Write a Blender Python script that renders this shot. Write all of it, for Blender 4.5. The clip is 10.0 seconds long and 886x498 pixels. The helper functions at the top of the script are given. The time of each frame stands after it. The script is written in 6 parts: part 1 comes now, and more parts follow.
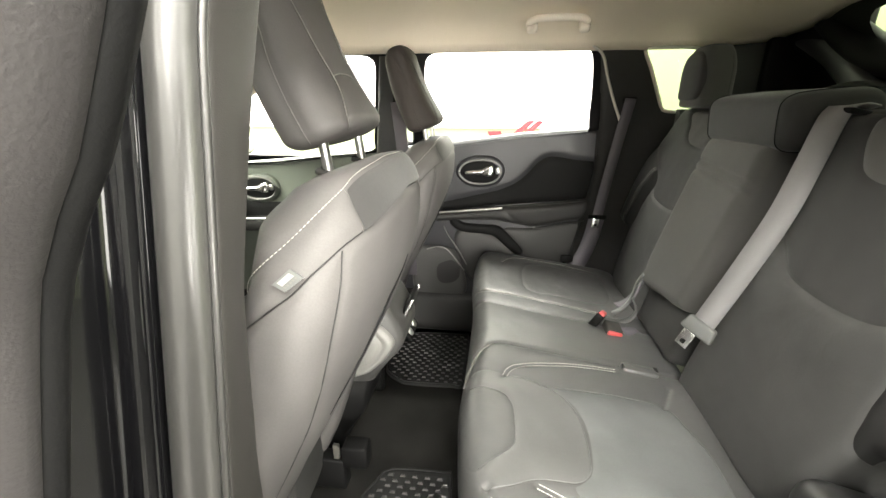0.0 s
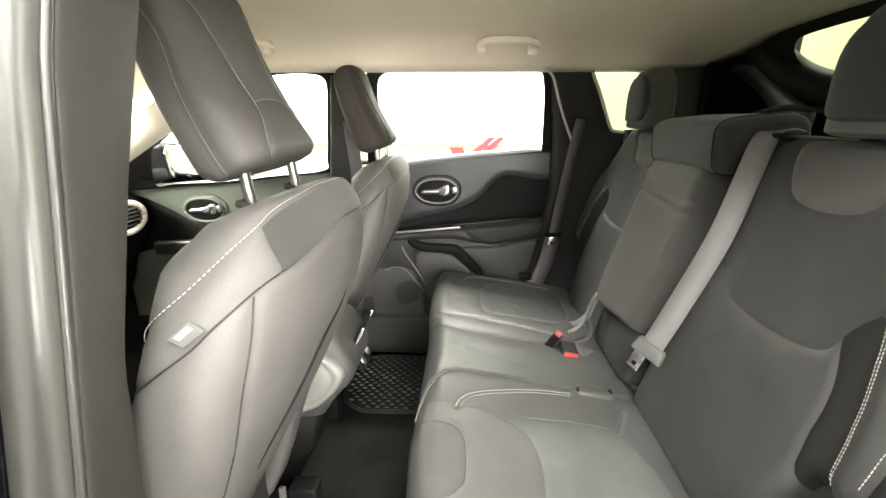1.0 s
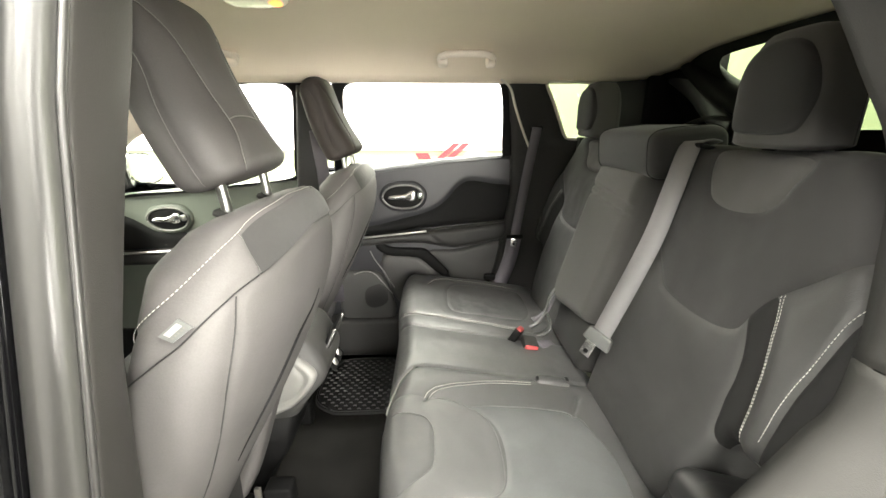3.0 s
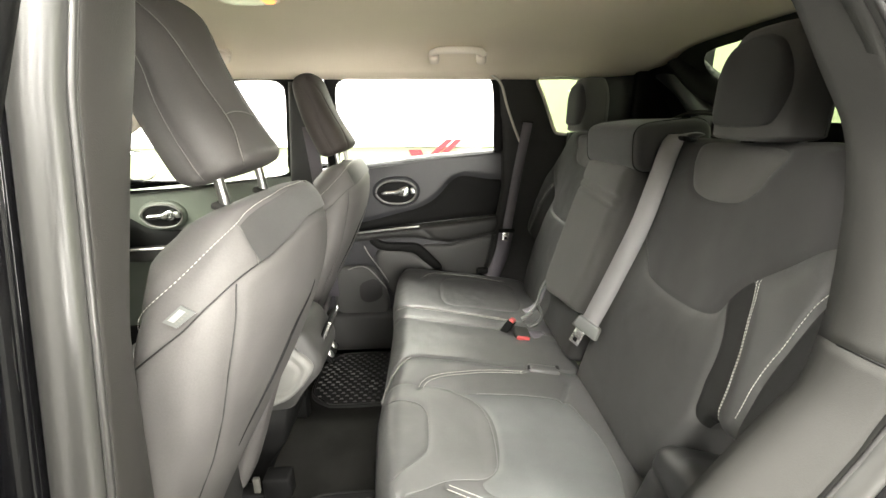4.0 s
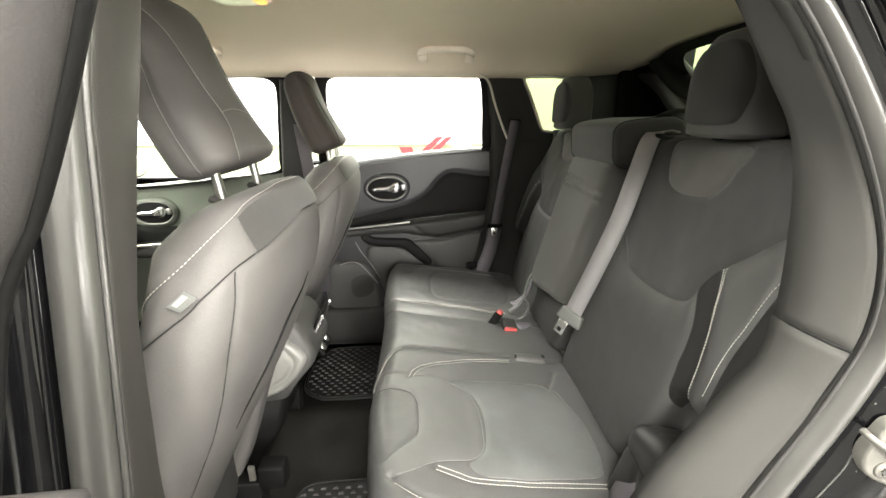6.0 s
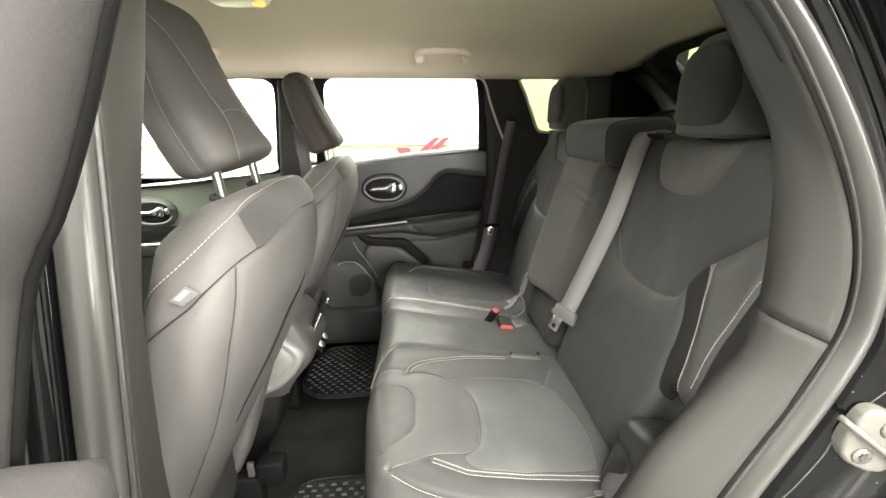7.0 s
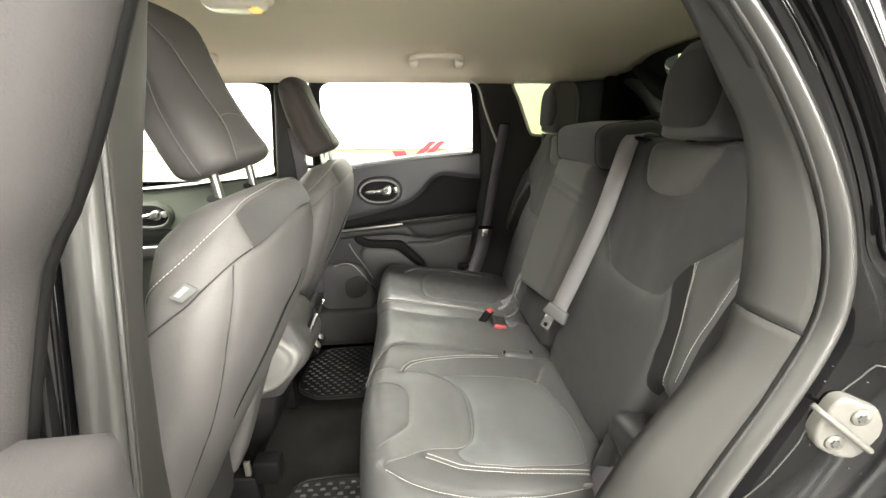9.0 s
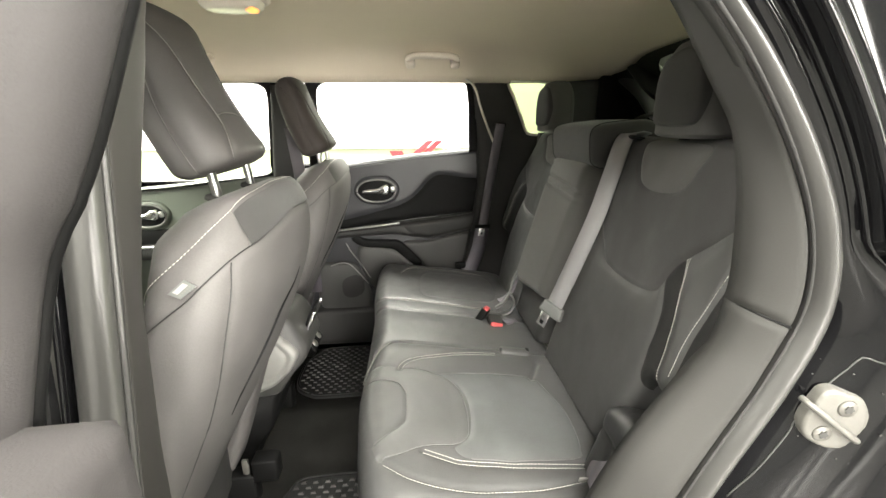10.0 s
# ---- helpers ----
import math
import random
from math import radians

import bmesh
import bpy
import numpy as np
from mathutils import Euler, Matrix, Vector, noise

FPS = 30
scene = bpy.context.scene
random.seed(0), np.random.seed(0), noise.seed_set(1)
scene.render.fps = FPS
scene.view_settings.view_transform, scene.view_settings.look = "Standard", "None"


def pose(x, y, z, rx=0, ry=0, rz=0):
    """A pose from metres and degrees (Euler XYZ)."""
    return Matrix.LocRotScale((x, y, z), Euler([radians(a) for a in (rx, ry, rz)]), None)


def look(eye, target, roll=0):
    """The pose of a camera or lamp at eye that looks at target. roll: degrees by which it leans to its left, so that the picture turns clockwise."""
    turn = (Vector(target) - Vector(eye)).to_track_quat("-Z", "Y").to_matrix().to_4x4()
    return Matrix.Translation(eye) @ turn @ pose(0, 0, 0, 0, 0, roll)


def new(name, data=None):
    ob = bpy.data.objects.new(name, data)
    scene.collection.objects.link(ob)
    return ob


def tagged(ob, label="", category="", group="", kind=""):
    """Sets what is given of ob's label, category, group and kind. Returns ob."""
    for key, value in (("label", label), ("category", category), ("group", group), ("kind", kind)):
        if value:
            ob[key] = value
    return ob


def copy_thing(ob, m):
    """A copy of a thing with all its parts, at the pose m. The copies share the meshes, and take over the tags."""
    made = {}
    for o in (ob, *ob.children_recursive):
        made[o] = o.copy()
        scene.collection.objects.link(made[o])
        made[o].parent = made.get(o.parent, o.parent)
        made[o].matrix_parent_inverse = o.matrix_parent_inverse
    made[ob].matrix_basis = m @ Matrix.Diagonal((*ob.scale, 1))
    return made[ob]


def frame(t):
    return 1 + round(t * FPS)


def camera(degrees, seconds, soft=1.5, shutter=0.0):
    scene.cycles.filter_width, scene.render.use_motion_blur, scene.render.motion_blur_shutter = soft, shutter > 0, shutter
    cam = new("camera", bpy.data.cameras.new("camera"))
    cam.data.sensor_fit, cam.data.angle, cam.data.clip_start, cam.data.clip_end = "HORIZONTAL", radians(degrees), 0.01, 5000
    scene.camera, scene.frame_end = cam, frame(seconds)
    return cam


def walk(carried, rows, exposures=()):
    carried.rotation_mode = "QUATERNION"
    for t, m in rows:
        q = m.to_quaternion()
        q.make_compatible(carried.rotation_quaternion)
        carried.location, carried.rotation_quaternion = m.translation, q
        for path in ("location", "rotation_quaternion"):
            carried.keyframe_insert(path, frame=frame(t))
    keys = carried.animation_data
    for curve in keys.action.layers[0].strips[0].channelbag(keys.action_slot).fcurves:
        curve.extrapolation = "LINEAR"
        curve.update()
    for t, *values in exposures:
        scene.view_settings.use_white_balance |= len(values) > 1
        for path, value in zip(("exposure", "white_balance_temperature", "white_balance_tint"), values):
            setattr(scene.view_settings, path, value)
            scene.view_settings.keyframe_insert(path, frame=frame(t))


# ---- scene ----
cam = camera(94.6, 10.0)
PATH = [
    (0, (0.041, -0.997, 1.482), (-0.2, 0.877, 0.826), -0.0),
    (0.5, (0.071, -0.967, 1.485), (-0.089, 0.928, 0.864), 0.1),
    (1, (0.083, -0.955, 1.499), (-0.01, 0.953, 0.905), 0.2),
    (1.5, (0.09, -0.964, 1.504), (0.055, 0.951, 0.928), 0.2),
    (2, (0.093, -0.984, 1.509), (0.101, 0.933, 0.941), 0.2),
    (2.5, (0.093, -1.001, 1.514), (0.129, 0.916, 0.945), 0.2),
    (4, (0.096, -1.041, 1.509), (0.182, 0.869, 0.922), -0.2),
    (4.5, (0.097, -1.051, 1.509), (0.194, 0.856, 0.916), -0.2),
    (5, (0.098, -1.061, 1.509), (0.207, 0.845, 0.913), -0.1),
    (5.5, (0.099, -1.069, 1.51), (0.218, 0.836, 0.912), -0.1),
    (7, (0.104, -1.096, 1.508), (0.241, 0.809, 0.914), -0.1),
    (7.5, (0.103, -1.102, 1.508), (0.243, 0.805, 0.92), -0.2),
    (8, (0.105, -1.108, 1.507), (0.249, 0.8, 0.924), -0.2),
    (8.5, (0.109, -1.112, 1.507), (0.255, 0.797, 0.928), -0.3),
    (9, (0.111, -1.118, 1.507), (0.263, 0.791, 0.929), -0.2),
    (9.5, (0.113, -1.124, 1.505), (0.269, 0.785, 0.928), -0.3),
    (10, (0.113, -1.127, 1.505), (0.277, 0.781, 0.927), -0.3),
]
walk(cam, [(t, look(eye, target, roll)) for t, eye, target, roll in PATH], [(0, 0.72), (1, 0.78), (2, 0.82), (2.7, 0.79), (4, 0.72), (5.5, 0.67), (7.5, 0.63), (10, 0.58)])


# ---------------------------------------------------------------- world and light
world = bpy.data.worlds.new("world")
scene.world = world
world.use_nodes = True
world.node_tree.nodes["Background"].inputs["Color"].default_value = (0.9, 0.95, 1.0, 1)
world.node_tree.nodes["Background"].inputs["Strength"].default_value = 0.012


def area_lamp(name, place, target, sx, sy, watts, colour=(1.0, 0.968, 0.885)):
    lamp = bpy.data.lights.new(name, "AREA")
    lamp.shape, lamp.size, lamp.size_y, lamp.energy, lamp.color = "RECTANGLE", sx, sy, watts, colour
    ob = new(name, lamp)
    ob.matrix_world = look(place, target)
    return ob


# the lit faces of the ceiling's light boxes, assumed and out of view
area_lamp("ceiling_lamp", (0.6, -2.0, 3.42), (0.5, -1.9, 0), 4.8, 0.22, 340)
area_lamp("ceiling_lamp", (0.6, -3.2, 3.42), (0.5, -3.0, 0), 4.8, 0.22, 340)
# unseen upright boxes added on the wall facing the open door, for streaks
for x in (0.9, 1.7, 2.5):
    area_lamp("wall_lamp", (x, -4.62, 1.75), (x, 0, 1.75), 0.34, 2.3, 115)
# unseen broad panel added so that the outer paint reflects it
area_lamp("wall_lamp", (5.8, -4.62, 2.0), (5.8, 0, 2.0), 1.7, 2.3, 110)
# added unseen lamp that brightens the rear pillar trim, seal and backrest
area_lamp("ceiling_lamp", (-3.3, -2.9, 3.42), (-3.3, -2.9, 0), 1.2, 2.6, 700)
# unseen lamps added to whiten the backdrop and fill from ahead and behind
area_lamp("ceiling_lamp", (0.2, 2.2, 3.42), (0.2, 2.3, 0), 6.0, 1.2, 470)
area_lamp("ceiling_lamp", (-3.6, 0, 3.42), (-3.6, 0, 0), 1.2, 4.0, 560)
area_lamp("ceiling_lamp", (4.2, 0, 3.42), (4.2, 0, 0), 1.2, 4.0, 60)

# ---------------------------------------------------------------- materials


def material(name, colour, rough=0.5, metal=0.0, grain=0.0, grain_scale=400.0, vary=0.15, vary_scale=6.0, bump=0.1, wear=0.0, coat=0.0, sheen=0.0, spec=0.5, crease=0.0):
    """A surface with fine relief, a broad variation of tone and an uneven gloss."""
    m = bpy.data.materials.new(name)
    m.use_nodes = True
    nodes, links = m.node_tree.nodes, m.node_tree.links
    b = nodes["Principled BSDF"]
    b.inputs["Roughness"].default_value, b.inputs["Metallic"].default_value = rough, metal
    b.inputs["Coat Weight"].default_value, b.inputs["Coat Roughness"].default_value = coat, 0.05
    b.inputs["Specular IOR Level"].default_value = spec
    if sheen:
        b.inputs["Sheen Weight"].default_value, b.inputs["Sheen Roughness"].default_value = sheen, 0.5
    tc = nodes.new("ShaderNodeTexCoord")
    broad = nodes.new("ShaderNodeTexNoise")
    broad.inputs["Scale"].default_value, broad.inputs["Detail"].default_value = vary_scale, 5.0
    links.new(tc.outputs["Object"], broad.inputs["Vector"])
    fine = nodes.new("ShaderNodeTexNoise")
    fine.inputs["Scale"].default_value, fine.inputs["Detail"].default_value = grain_scale, 3.0
    links.new(tc.outputs["Object"], fine.inputs["Vector"])
    add = nodes.new("ShaderNodeMix")
    add.data_type = "FLOAT"
    add.inputs["Factor"].default_value = 0.35
    links.new(broad.outputs["Fac"], add.inputs["A"])
    links.new(fine.outputs["Fac"], add.inputs["B"])
    ramp = nodes.new("ShaderNodeValToRGB")
    ramp.color_ramp.elements[0].position, ramp.color_ramp.elements[1].position = 0.3, 0.7
    ramp.color_ramp.elements[0].color = (*[c * (1 - vary) for c in colour], 1)
    ramp.color_ramp.elements[1].color = (*[min(1, c * (1 + vary)) for c in colour], 1)
    links.new(add.outputs["Result"], ramp.inputs["Fac"])
    links.new(ramp.outputs["Color"], b.inputs["Base Color"])
    span = nodes.new("ShaderNodeMapRange")
    span.inputs["To Min"].default_value, span.inputs["To Max"].default_value = max(0.02, rough - (0.08 if vary > 0.07 else 0.02) - wear), min(1, rough + (0.08 if vary > 0.07 else 0.02))
    links.new(broad.outputs["Fac"], span.inputs["Value"])
    links.new(span.outputs["Result"], b.inputs["Roughness"])
    if bump:
        bm_ = nodes.new("ShaderNodeBump")
        bm_.inputs["Strength"].default_value, bm_.inputs["Distance"].default_value = bump, 0.001
        links.new(fine.outputs["Fac"], bm_.inputs["Height"])
        links.new(bm_.outputs["Normal"], b.inputs["Normal"])
        if crease:
            folds = nodes.new("ShaderNodeTexNoise")
            folds.inputs["Scale"].default_value, folds.inputs["Detail"].default_value, folds.inputs["Distortion"].default_value = 22.0, 3.0, 0.6
            links.new(tc.outputs["Object"], folds.inputs["Vector"])
            soft_bump = nodes.new("ShaderNodeBump")
            soft_bump.inputs["Strength"].default_value, soft_bump.inputs["Distance"].default_value = crease, 0.006
            links.new(folds.outputs["Fac"], soft_bump.inputs["Height"])
            links.new(soft_bump.outputs["Normal"], bm_.inputs["Normal"])
    return m


def glow(name, colour, strength):
    m = bpy.data.materials.new(name)
    m.use_nodes = True
    b = m.node_tree.nodes["Principled BSDF"]
    b.inputs["Base Color"].default_value = (*colour, 1)
    b.inputs["Emission Color"].default_value, b.inputs["Emission Strength"].default_value = (*colour, 1), strength
    return m


def clear_glass(name, tint):
    m = bpy.data.materials.new(name)
    m.use_nodes = True
    nodes, links = m.node_tree.nodes, m.node_tree.links
    nodes.remove(nodes["Principled BSDF"])
    see, shine, mix, fres = (nodes.new(n) for n in ("ShaderNodeBsdfTransparent", "ShaderNodeBsdfGlossy", "ShaderNodeMixShader", "ShaderNodeFresnel"))
    see.inputs["Color"].default_value = (*tint, 1)
    shine.inputs["Roughness"].default_value, fres.inputs["IOR"].default_value = 0.01, 1.3
    links.new(fres.outputs["Fac"], mix.inputs["Fac"])
    links.new(see.outputs["BSDF"], mix.inputs[1])
    links.new(shine.outputs["BSDF"], mix.inputs[2])
    links.new(mix.outputs["Shader"], nodes["Material Output"].inputs["Surface"])
    return m


LEATHER_SIDE = material("dark grey leatherette", (0.0580, 0.0580, 0.0575), 0.43, grain_scale=520, vary=0.18, vary_scale=9, wear=0.06, bump=0.22, crease=0.16)
LEATHER_SEAT = material("slate leatherette", (0.0800, 0.0828, 0.0825), 0.42, grain_scale=520, vary=0.24, vary_scale=11, wear=0.10, bump=0.22, crease=0.16)
PALE_SEAL = material("pale seal rubber", (0.5100, 0.4800, 0.4200), 0.5, vary=0.1, bump=0.05)
LEATHER = material("grey leatherette", (0.0760, 0.0760, 0.0750), 0.41, grain_scale=520, vary=0.18, vary_scale=9, wear=0.06, bump=0.22, crease=0.16)
LEATHER_DARK = material("charcoal leatherette", (0.0340, 0.0339, 0.0332), 0.55, grain_scale=520, vary=0.14, bump=0.24, spec=0.36, crease=0.16)
CONSOLE = material("silver grey plastic", (0.1773, 0.1746, 0.1664), 0.45, grain_scale=500, vary=0.06, bump=0.05)
LEATHER_BACK = material("seat back vinyl", (0.0893, 0.0850, 0.0835), 0.62, grain_scale=520, vary=0.16, bump=0.2, spec=0.22, crease=0.16)
CLOTH = material("charcoal cloth", (0.0180, 0.0175, 0.0171), 0.88, grain_scale=900, vary=0.2, bump=0.35, sheen=0.08, crease=0.10)
CLOTH_MID = material("grey cloth", (0.0460, 0.0447, 0.0420), 0.82, grain_scale=900, vary=0.18, bump=0.35, sheen=0.08, crease=0.10)
PLASTIC = material("charcoal trim plastic", (0.0216, 0.0211, 0.0207), 0.55, grain_scale=700, vary=0.12, bump=0.2, spec=0.3)
PLASTIC_GREY = material("grey trim plastic", (0.0245, 0.0240, 0.0224), 0.74, grain_scale=700, vary=0.10, bump=0.25, spec=0.25)
DOOR_DARK = material("dark door plastic", (0.0325, 0.0302, 0.0303), 0.62, grain_scale=700, vary=0.12, bump=0.2, spec=0.3)
DOOR_GREY = material("door trim plastic", (0.0210, 0.0210, 0.0242), 0.40, grain_scale=700, vary=0.10, bump=0.2, spec=0.42)
# dark door plastic with the green wall's reflection put into its colour
DOOR_REFLECTION = material("door plastic with painted wall reflection", (0.1080, 0.1220, 0.1010), 0.45, grain_scale=700, vary=0.10, bump=0.2, spec=0.5)
PILLAR_GREY = material("warm grey pillar plastic", (0.0300, 0.0285, 0.0262), 0.55, grain_scale=700, vary=0.12, bump=0.2, spec=0.3)
HALL_DARK = material("grey hall wall", (0.20, 0.20, 0.19), 0.8, vary=0.1, vary_scale=1.0, bump=0.05)
PLASTIC_BLACK = material("black plastic", (0.0060, 0.0060, 0.0060), 0.6, grain_scale=700, vary=0.2, bump=0.15, spec=0.10)
RUBBER = material("door seal rubber", (0.0300, 0.0294, 0.0280), 0.30, grain_scale=300, vary=0.06, vary_scale=3, bump=0.03, spec=0.7)
# lighter and darker copy of one mat rubber; the lighter paints the studs' glint
STUD_GLINT = material("mat rubber lightened as glint", (0.0560, 0.0560, 0.0550), 0.26, grain_scale=300, vary=0.3, vary_scale=14, bump=0.15)
MAT_BASE = material("dull rubber sheet", (0.0130, 0.0130, 0.0130), 0.7, grain_scale=300, vary=0.3, vary_scale=14, bump=0.3, spec=0.2)
CARPET = material("black carpet", (0.0120, 0.0117, 0.0109), 0.98, grain_scale=650, vary=0.45, vary_scale=9, bump=0.9, spec=0.05)
PAINT = material("black car paint", (0.003, 0.003, 0.0034), 0.06, vary=0.1, bump=0.0, spec=0.30)
DOOR_PALE = material("grey moulded plastic", (0.0480, 0.0475, 0.0460), 0.52, grain_scale=700, vary=0.08, bump=0.15, spec=0.35)
# plain grey for the weld seam's painted glint and the bolt sockets
DULL_GREY = material("dull grey", (0.0250, 0.0245, 0.0230), 0.5, vary=0.1, vary_scale=40, bump=0.1)
LEATHER_HEAD = material("charcoal head restraint vinyl", (0.0740, 0.0700, 0.0680), 0.62, grain_scale=520, vary=0.12, bump=0.2, spec=0.25, crease=0.16)
# darker copy of the head restraint vinyl, with the shade in its colour
HEAD_SHADED = material("shaded head restraint vinyl", (0.0300, 0.0250, 0.0230), 0.7, grain_scale=700, vary=0.12, bump=0.25, spec=0.2, crease=0.16)
LINING = material("light headliner cloth", (0.7600, 0.6650, 0.5450), 0.95, grain_scale=800, vary=0.05, vary_scale=2.5, bump=0.25, spec=0.2)
LINING_TRIM = material("light plastic trim", (0.8042, 0.7208, 0.6284), 0.55, grain_scale=500, vary=0.04, bump=0.06)
CHROME = material("polished chrome", (0.88, 0.88, 0.88), 0.24, metal=1.0, vary=0.05, bump=0.0)
SATIN = material("satin silver", (0.55, 0.55, 0.54), 0.3, metal=1.0, vary=0.06, bump=0.03)
POST_STEEL = material("brushed steel", (0.30, 0.298, 0.29), 0.36, metal=1.0, vary=0.08, vary_scale=60, bump=0.03)
STEEL = material("zinc plated steel", (0.0950, 0.0914, 0.0832), 0.5, metal=0.25, vary=0.12, vary_scale=40, bump=0.05)
THREAD = material("pale stitching thread", (0.4700, 0.4620, 0.4250), 0.8, vary=0.15, vary_scale=60, bump=0.0)
THREAD_DARK = material("grey piping", (0.1232, 0.1210, 0.1120), 0.6, vary=0.15, vary_scale=60, bump=0.0)
WEBBING = material("grey belt webbing", (0.1650, 0.1600, 0.1640), 0.55, grain_scale=900, vary=0.08, bump=0.4)
WEBBING_DARK = material("dark belt webbing", (0.0945, 0.0862, 0.0997), 0.6, grain_scale=900, vary=0.1, bump=0.4)
RED = material("red plastic button", (0.4650, 0.0712, 0.0720), 0.5, vary=0.08, bump=0.0)
WHITE_LABEL = material("white fabric label", (0.2500, 0.2470, 0.2350), 0.8, vary=0.1, vary_scale=30, bump=0.0)
WALL_WHITE = material("white painted wall", (0.86, 0.86, 0.84), 0.7, vary=0.02, vary_scale=1.0, bump=0.05)
WALL_GREEN = material("pale green painted wall", (0.30, 0.335, 0.215), 0.7, vary=0.03, vary_scale=1.0, bump=0.05)
RED_MARK = material("red wall vinyl", (0.36, 0.014, 0.02), 0.5, vary=0.05, bump=0.0)
CONCRETE = material("grey sealed concrete", (0.14, 0.138, 0.13), 0.30, grain_scale=120, vary=0.2, vary_scale=1.5, bump=0.02, spec=0.4)
LAMP_GLOW = glow("lamp lens glow", (1.0, 0.40, 0.10), 1.1)
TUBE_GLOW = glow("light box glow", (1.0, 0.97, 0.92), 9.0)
GLASS = clear_glass("clear window glass", (0.95, 0.97, 0.94))
GLASS_TINT = clear_glass("green tinted glass", (0.38, 0.43, 0.33))
MIRROR = material("mirror glass", (0.85, 0.85, 0.85), 0.03, metal=1.0, vary=0.0, bump=0.0)
CLOTH_YOKE = material("dark grey yoke cloth", (0.0245, 0.0237, 0.0230), 0.8, grain_scale=900, vary=0.18, bump=0.35, sheen=0.08, crease=0.10)
HINGE_BLACK = material("black moulded plastic", (0.0130, 0.0130, 0.0130), 0.42, grain_scale=600, vary=0.15, bump=0.15, spec=0.5)
LOOP_GREY = material("grey moulded plastic", (0.1000, 0.1030, 0.1000), 0.42, grain_scale=500, vary=0.08, bump=0.08)
CLOTH_BLACK = material("black side cloth", (0.0095, 0.0093, 0.0091), 0.85, grain_scale=900, vary=0.2, bump=0.35, spec=0.25)
DUST = material("pale dust", (0.06, 0.058, 0.054), 0.9, vary=0.2, vary_scale=80, bump=0.0)
LENS = material("lamp lens", (0.86, 0.80, 0.70), 0.2, vary=0.05, bump=0.0)

# ---------------------------------------------------------------- mesh helpers


def mesh_object(name, verts, faces, mat, parent=None, label="", smooth=True, place=None):
    me = bpy.data.meshes.new(name)
    me.from_pydata([tuple(map(float, v)) for v in verts], [], [tuple(int(i) for i in f) for f in faces])
    me.materials.append(mat)
    if smooth:
        me.polygons.foreach_set("use_smooth", [True] * len(me.polygons))
    me.update()
    ob = new(name, me)
    if place is not None:
        ob.matrix_world = place
    if parent is not None:
        ob.parent = parent
    if label:
        ob["label"] = label
    return ob


def part(name, bm, mat, parent, label="", smooth=True):
    bmesh.ops.recalc_face_normals(bm, faces=bm.faces)
    me = bpy.data.meshes.new(name)
    bm.to_mesh(me)
    bm.free()
    me.materials.append(mat)
    me.polygons.foreach_set("use_smooth", [smooth] * len(me.polygons))
    ob = new(name, me)
    ob.parent = parent
    if label:
        ob["label"] = label
    return ob


def thing(name, label, category, group="", kind=""):
    return tagged(new(name), label, category, group, kind)


def bevel_box(size, bevel=0.004, segments=2):
    bm = bmesh.new()
    bmesh.ops.create_cube(bm, size=1)
    bmesh.ops.scale(bm, vec=size, verts=bm.verts)
    if bevel:
        bmesh.ops.bevel(bm, geom=list(bm.edges), offset=min(bevel, min(size) * 0.45), segments=segments, affect="EDGES", profile=0.5)
    return bm


def box_part(name, size, m, mat, parent, label="", bevel=0.004):
    bm = bevel_box(size, bevel)
    bm.transform(m)
    ob = part(name, bm, mat, parent, label)
    return ob


def tube(points, radius, sides=8, closed=False, flat=None):
    """Vertices and faces of a tube along points; radius may be a list. flat: (up vector, ratio) squashes it along up."""
    P = np.asarray(points, float)
    n = len(P)
    R = np.full(n, radius) if np.isscalar(radius) else np.asarray(radius, float)
    T = np.zeros_like(P)
    T[1:-1] = P[2:] - P[:-2]
    T[0], T[-1] = P[1] - P[0], P[-1] - P[-2]
    T /= np.linalg.norm(T, axis=1)[:, None] + 1e-12
    ref = np.array(flat[0], float) if flat else np.array([0.31, 0.17, 0.93])
    verts = []
    for i in range(n):
        side = np.cross(T[i], ref)
        side /= np.linalg.norm(side) + 1e-12
        up = np.cross(side, T[i])
        for k in range(sides):
            a = 2 * math.pi * k / sides
            verts.append(P[i] + R[i] * (math.cos(a) * side + math.sin(a) * up * (flat[1] if flat else 1.0)))
    faces = [(i * sides + k, i * sides + (k + 1) % sides, (i + 1) * sides + (k + 1) % sides, (i + 1) * sides + k) for i in range(n - 1) for k in range(sides)]
    faces += [tuple(range(sides))[::-1], tuple(range((n - 1) * sides, n * sides))]
    return verts, faces


def smooth_line(points, step):
    """A Catmull-Rom line through points, sampled about every step metres."""
    P = np.asarray(points, float)
    if len(P) == 2:
        n = max(2, int(np.linalg.norm(P[1] - P[0]) / step) + 1)
        return P[0] + np.linspace(0, 1, n)[:, None] * (P[1] - P[0])
    Q = np.vstack([2 * P[0] - P[1], P, 2 * P[-1] - P[-2]])
    out = []
    for i in range(1, len(Q) - 2):
        n = max(2, int(np.linalg.norm(Q[i + 1] - Q[i]) / step) + 1)
        t = np.linspace(0, 1, n, endpoint=False)[:, None]
        out.append(0.5 * (2 * Q[i] + (Q[i + 1] - Q[i - 1]) * t + (2 * Q[i - 1] - 5 * Q[i] + 4 * Q[i + 1] - Q[i + 2]) * t ** 2 + (3 * Q[i] - Q[i - 1] - 3 * Q[i + 1] + Q[i + 2]) * t ** 3))
    return np.vstack(out + [P[-1:]])


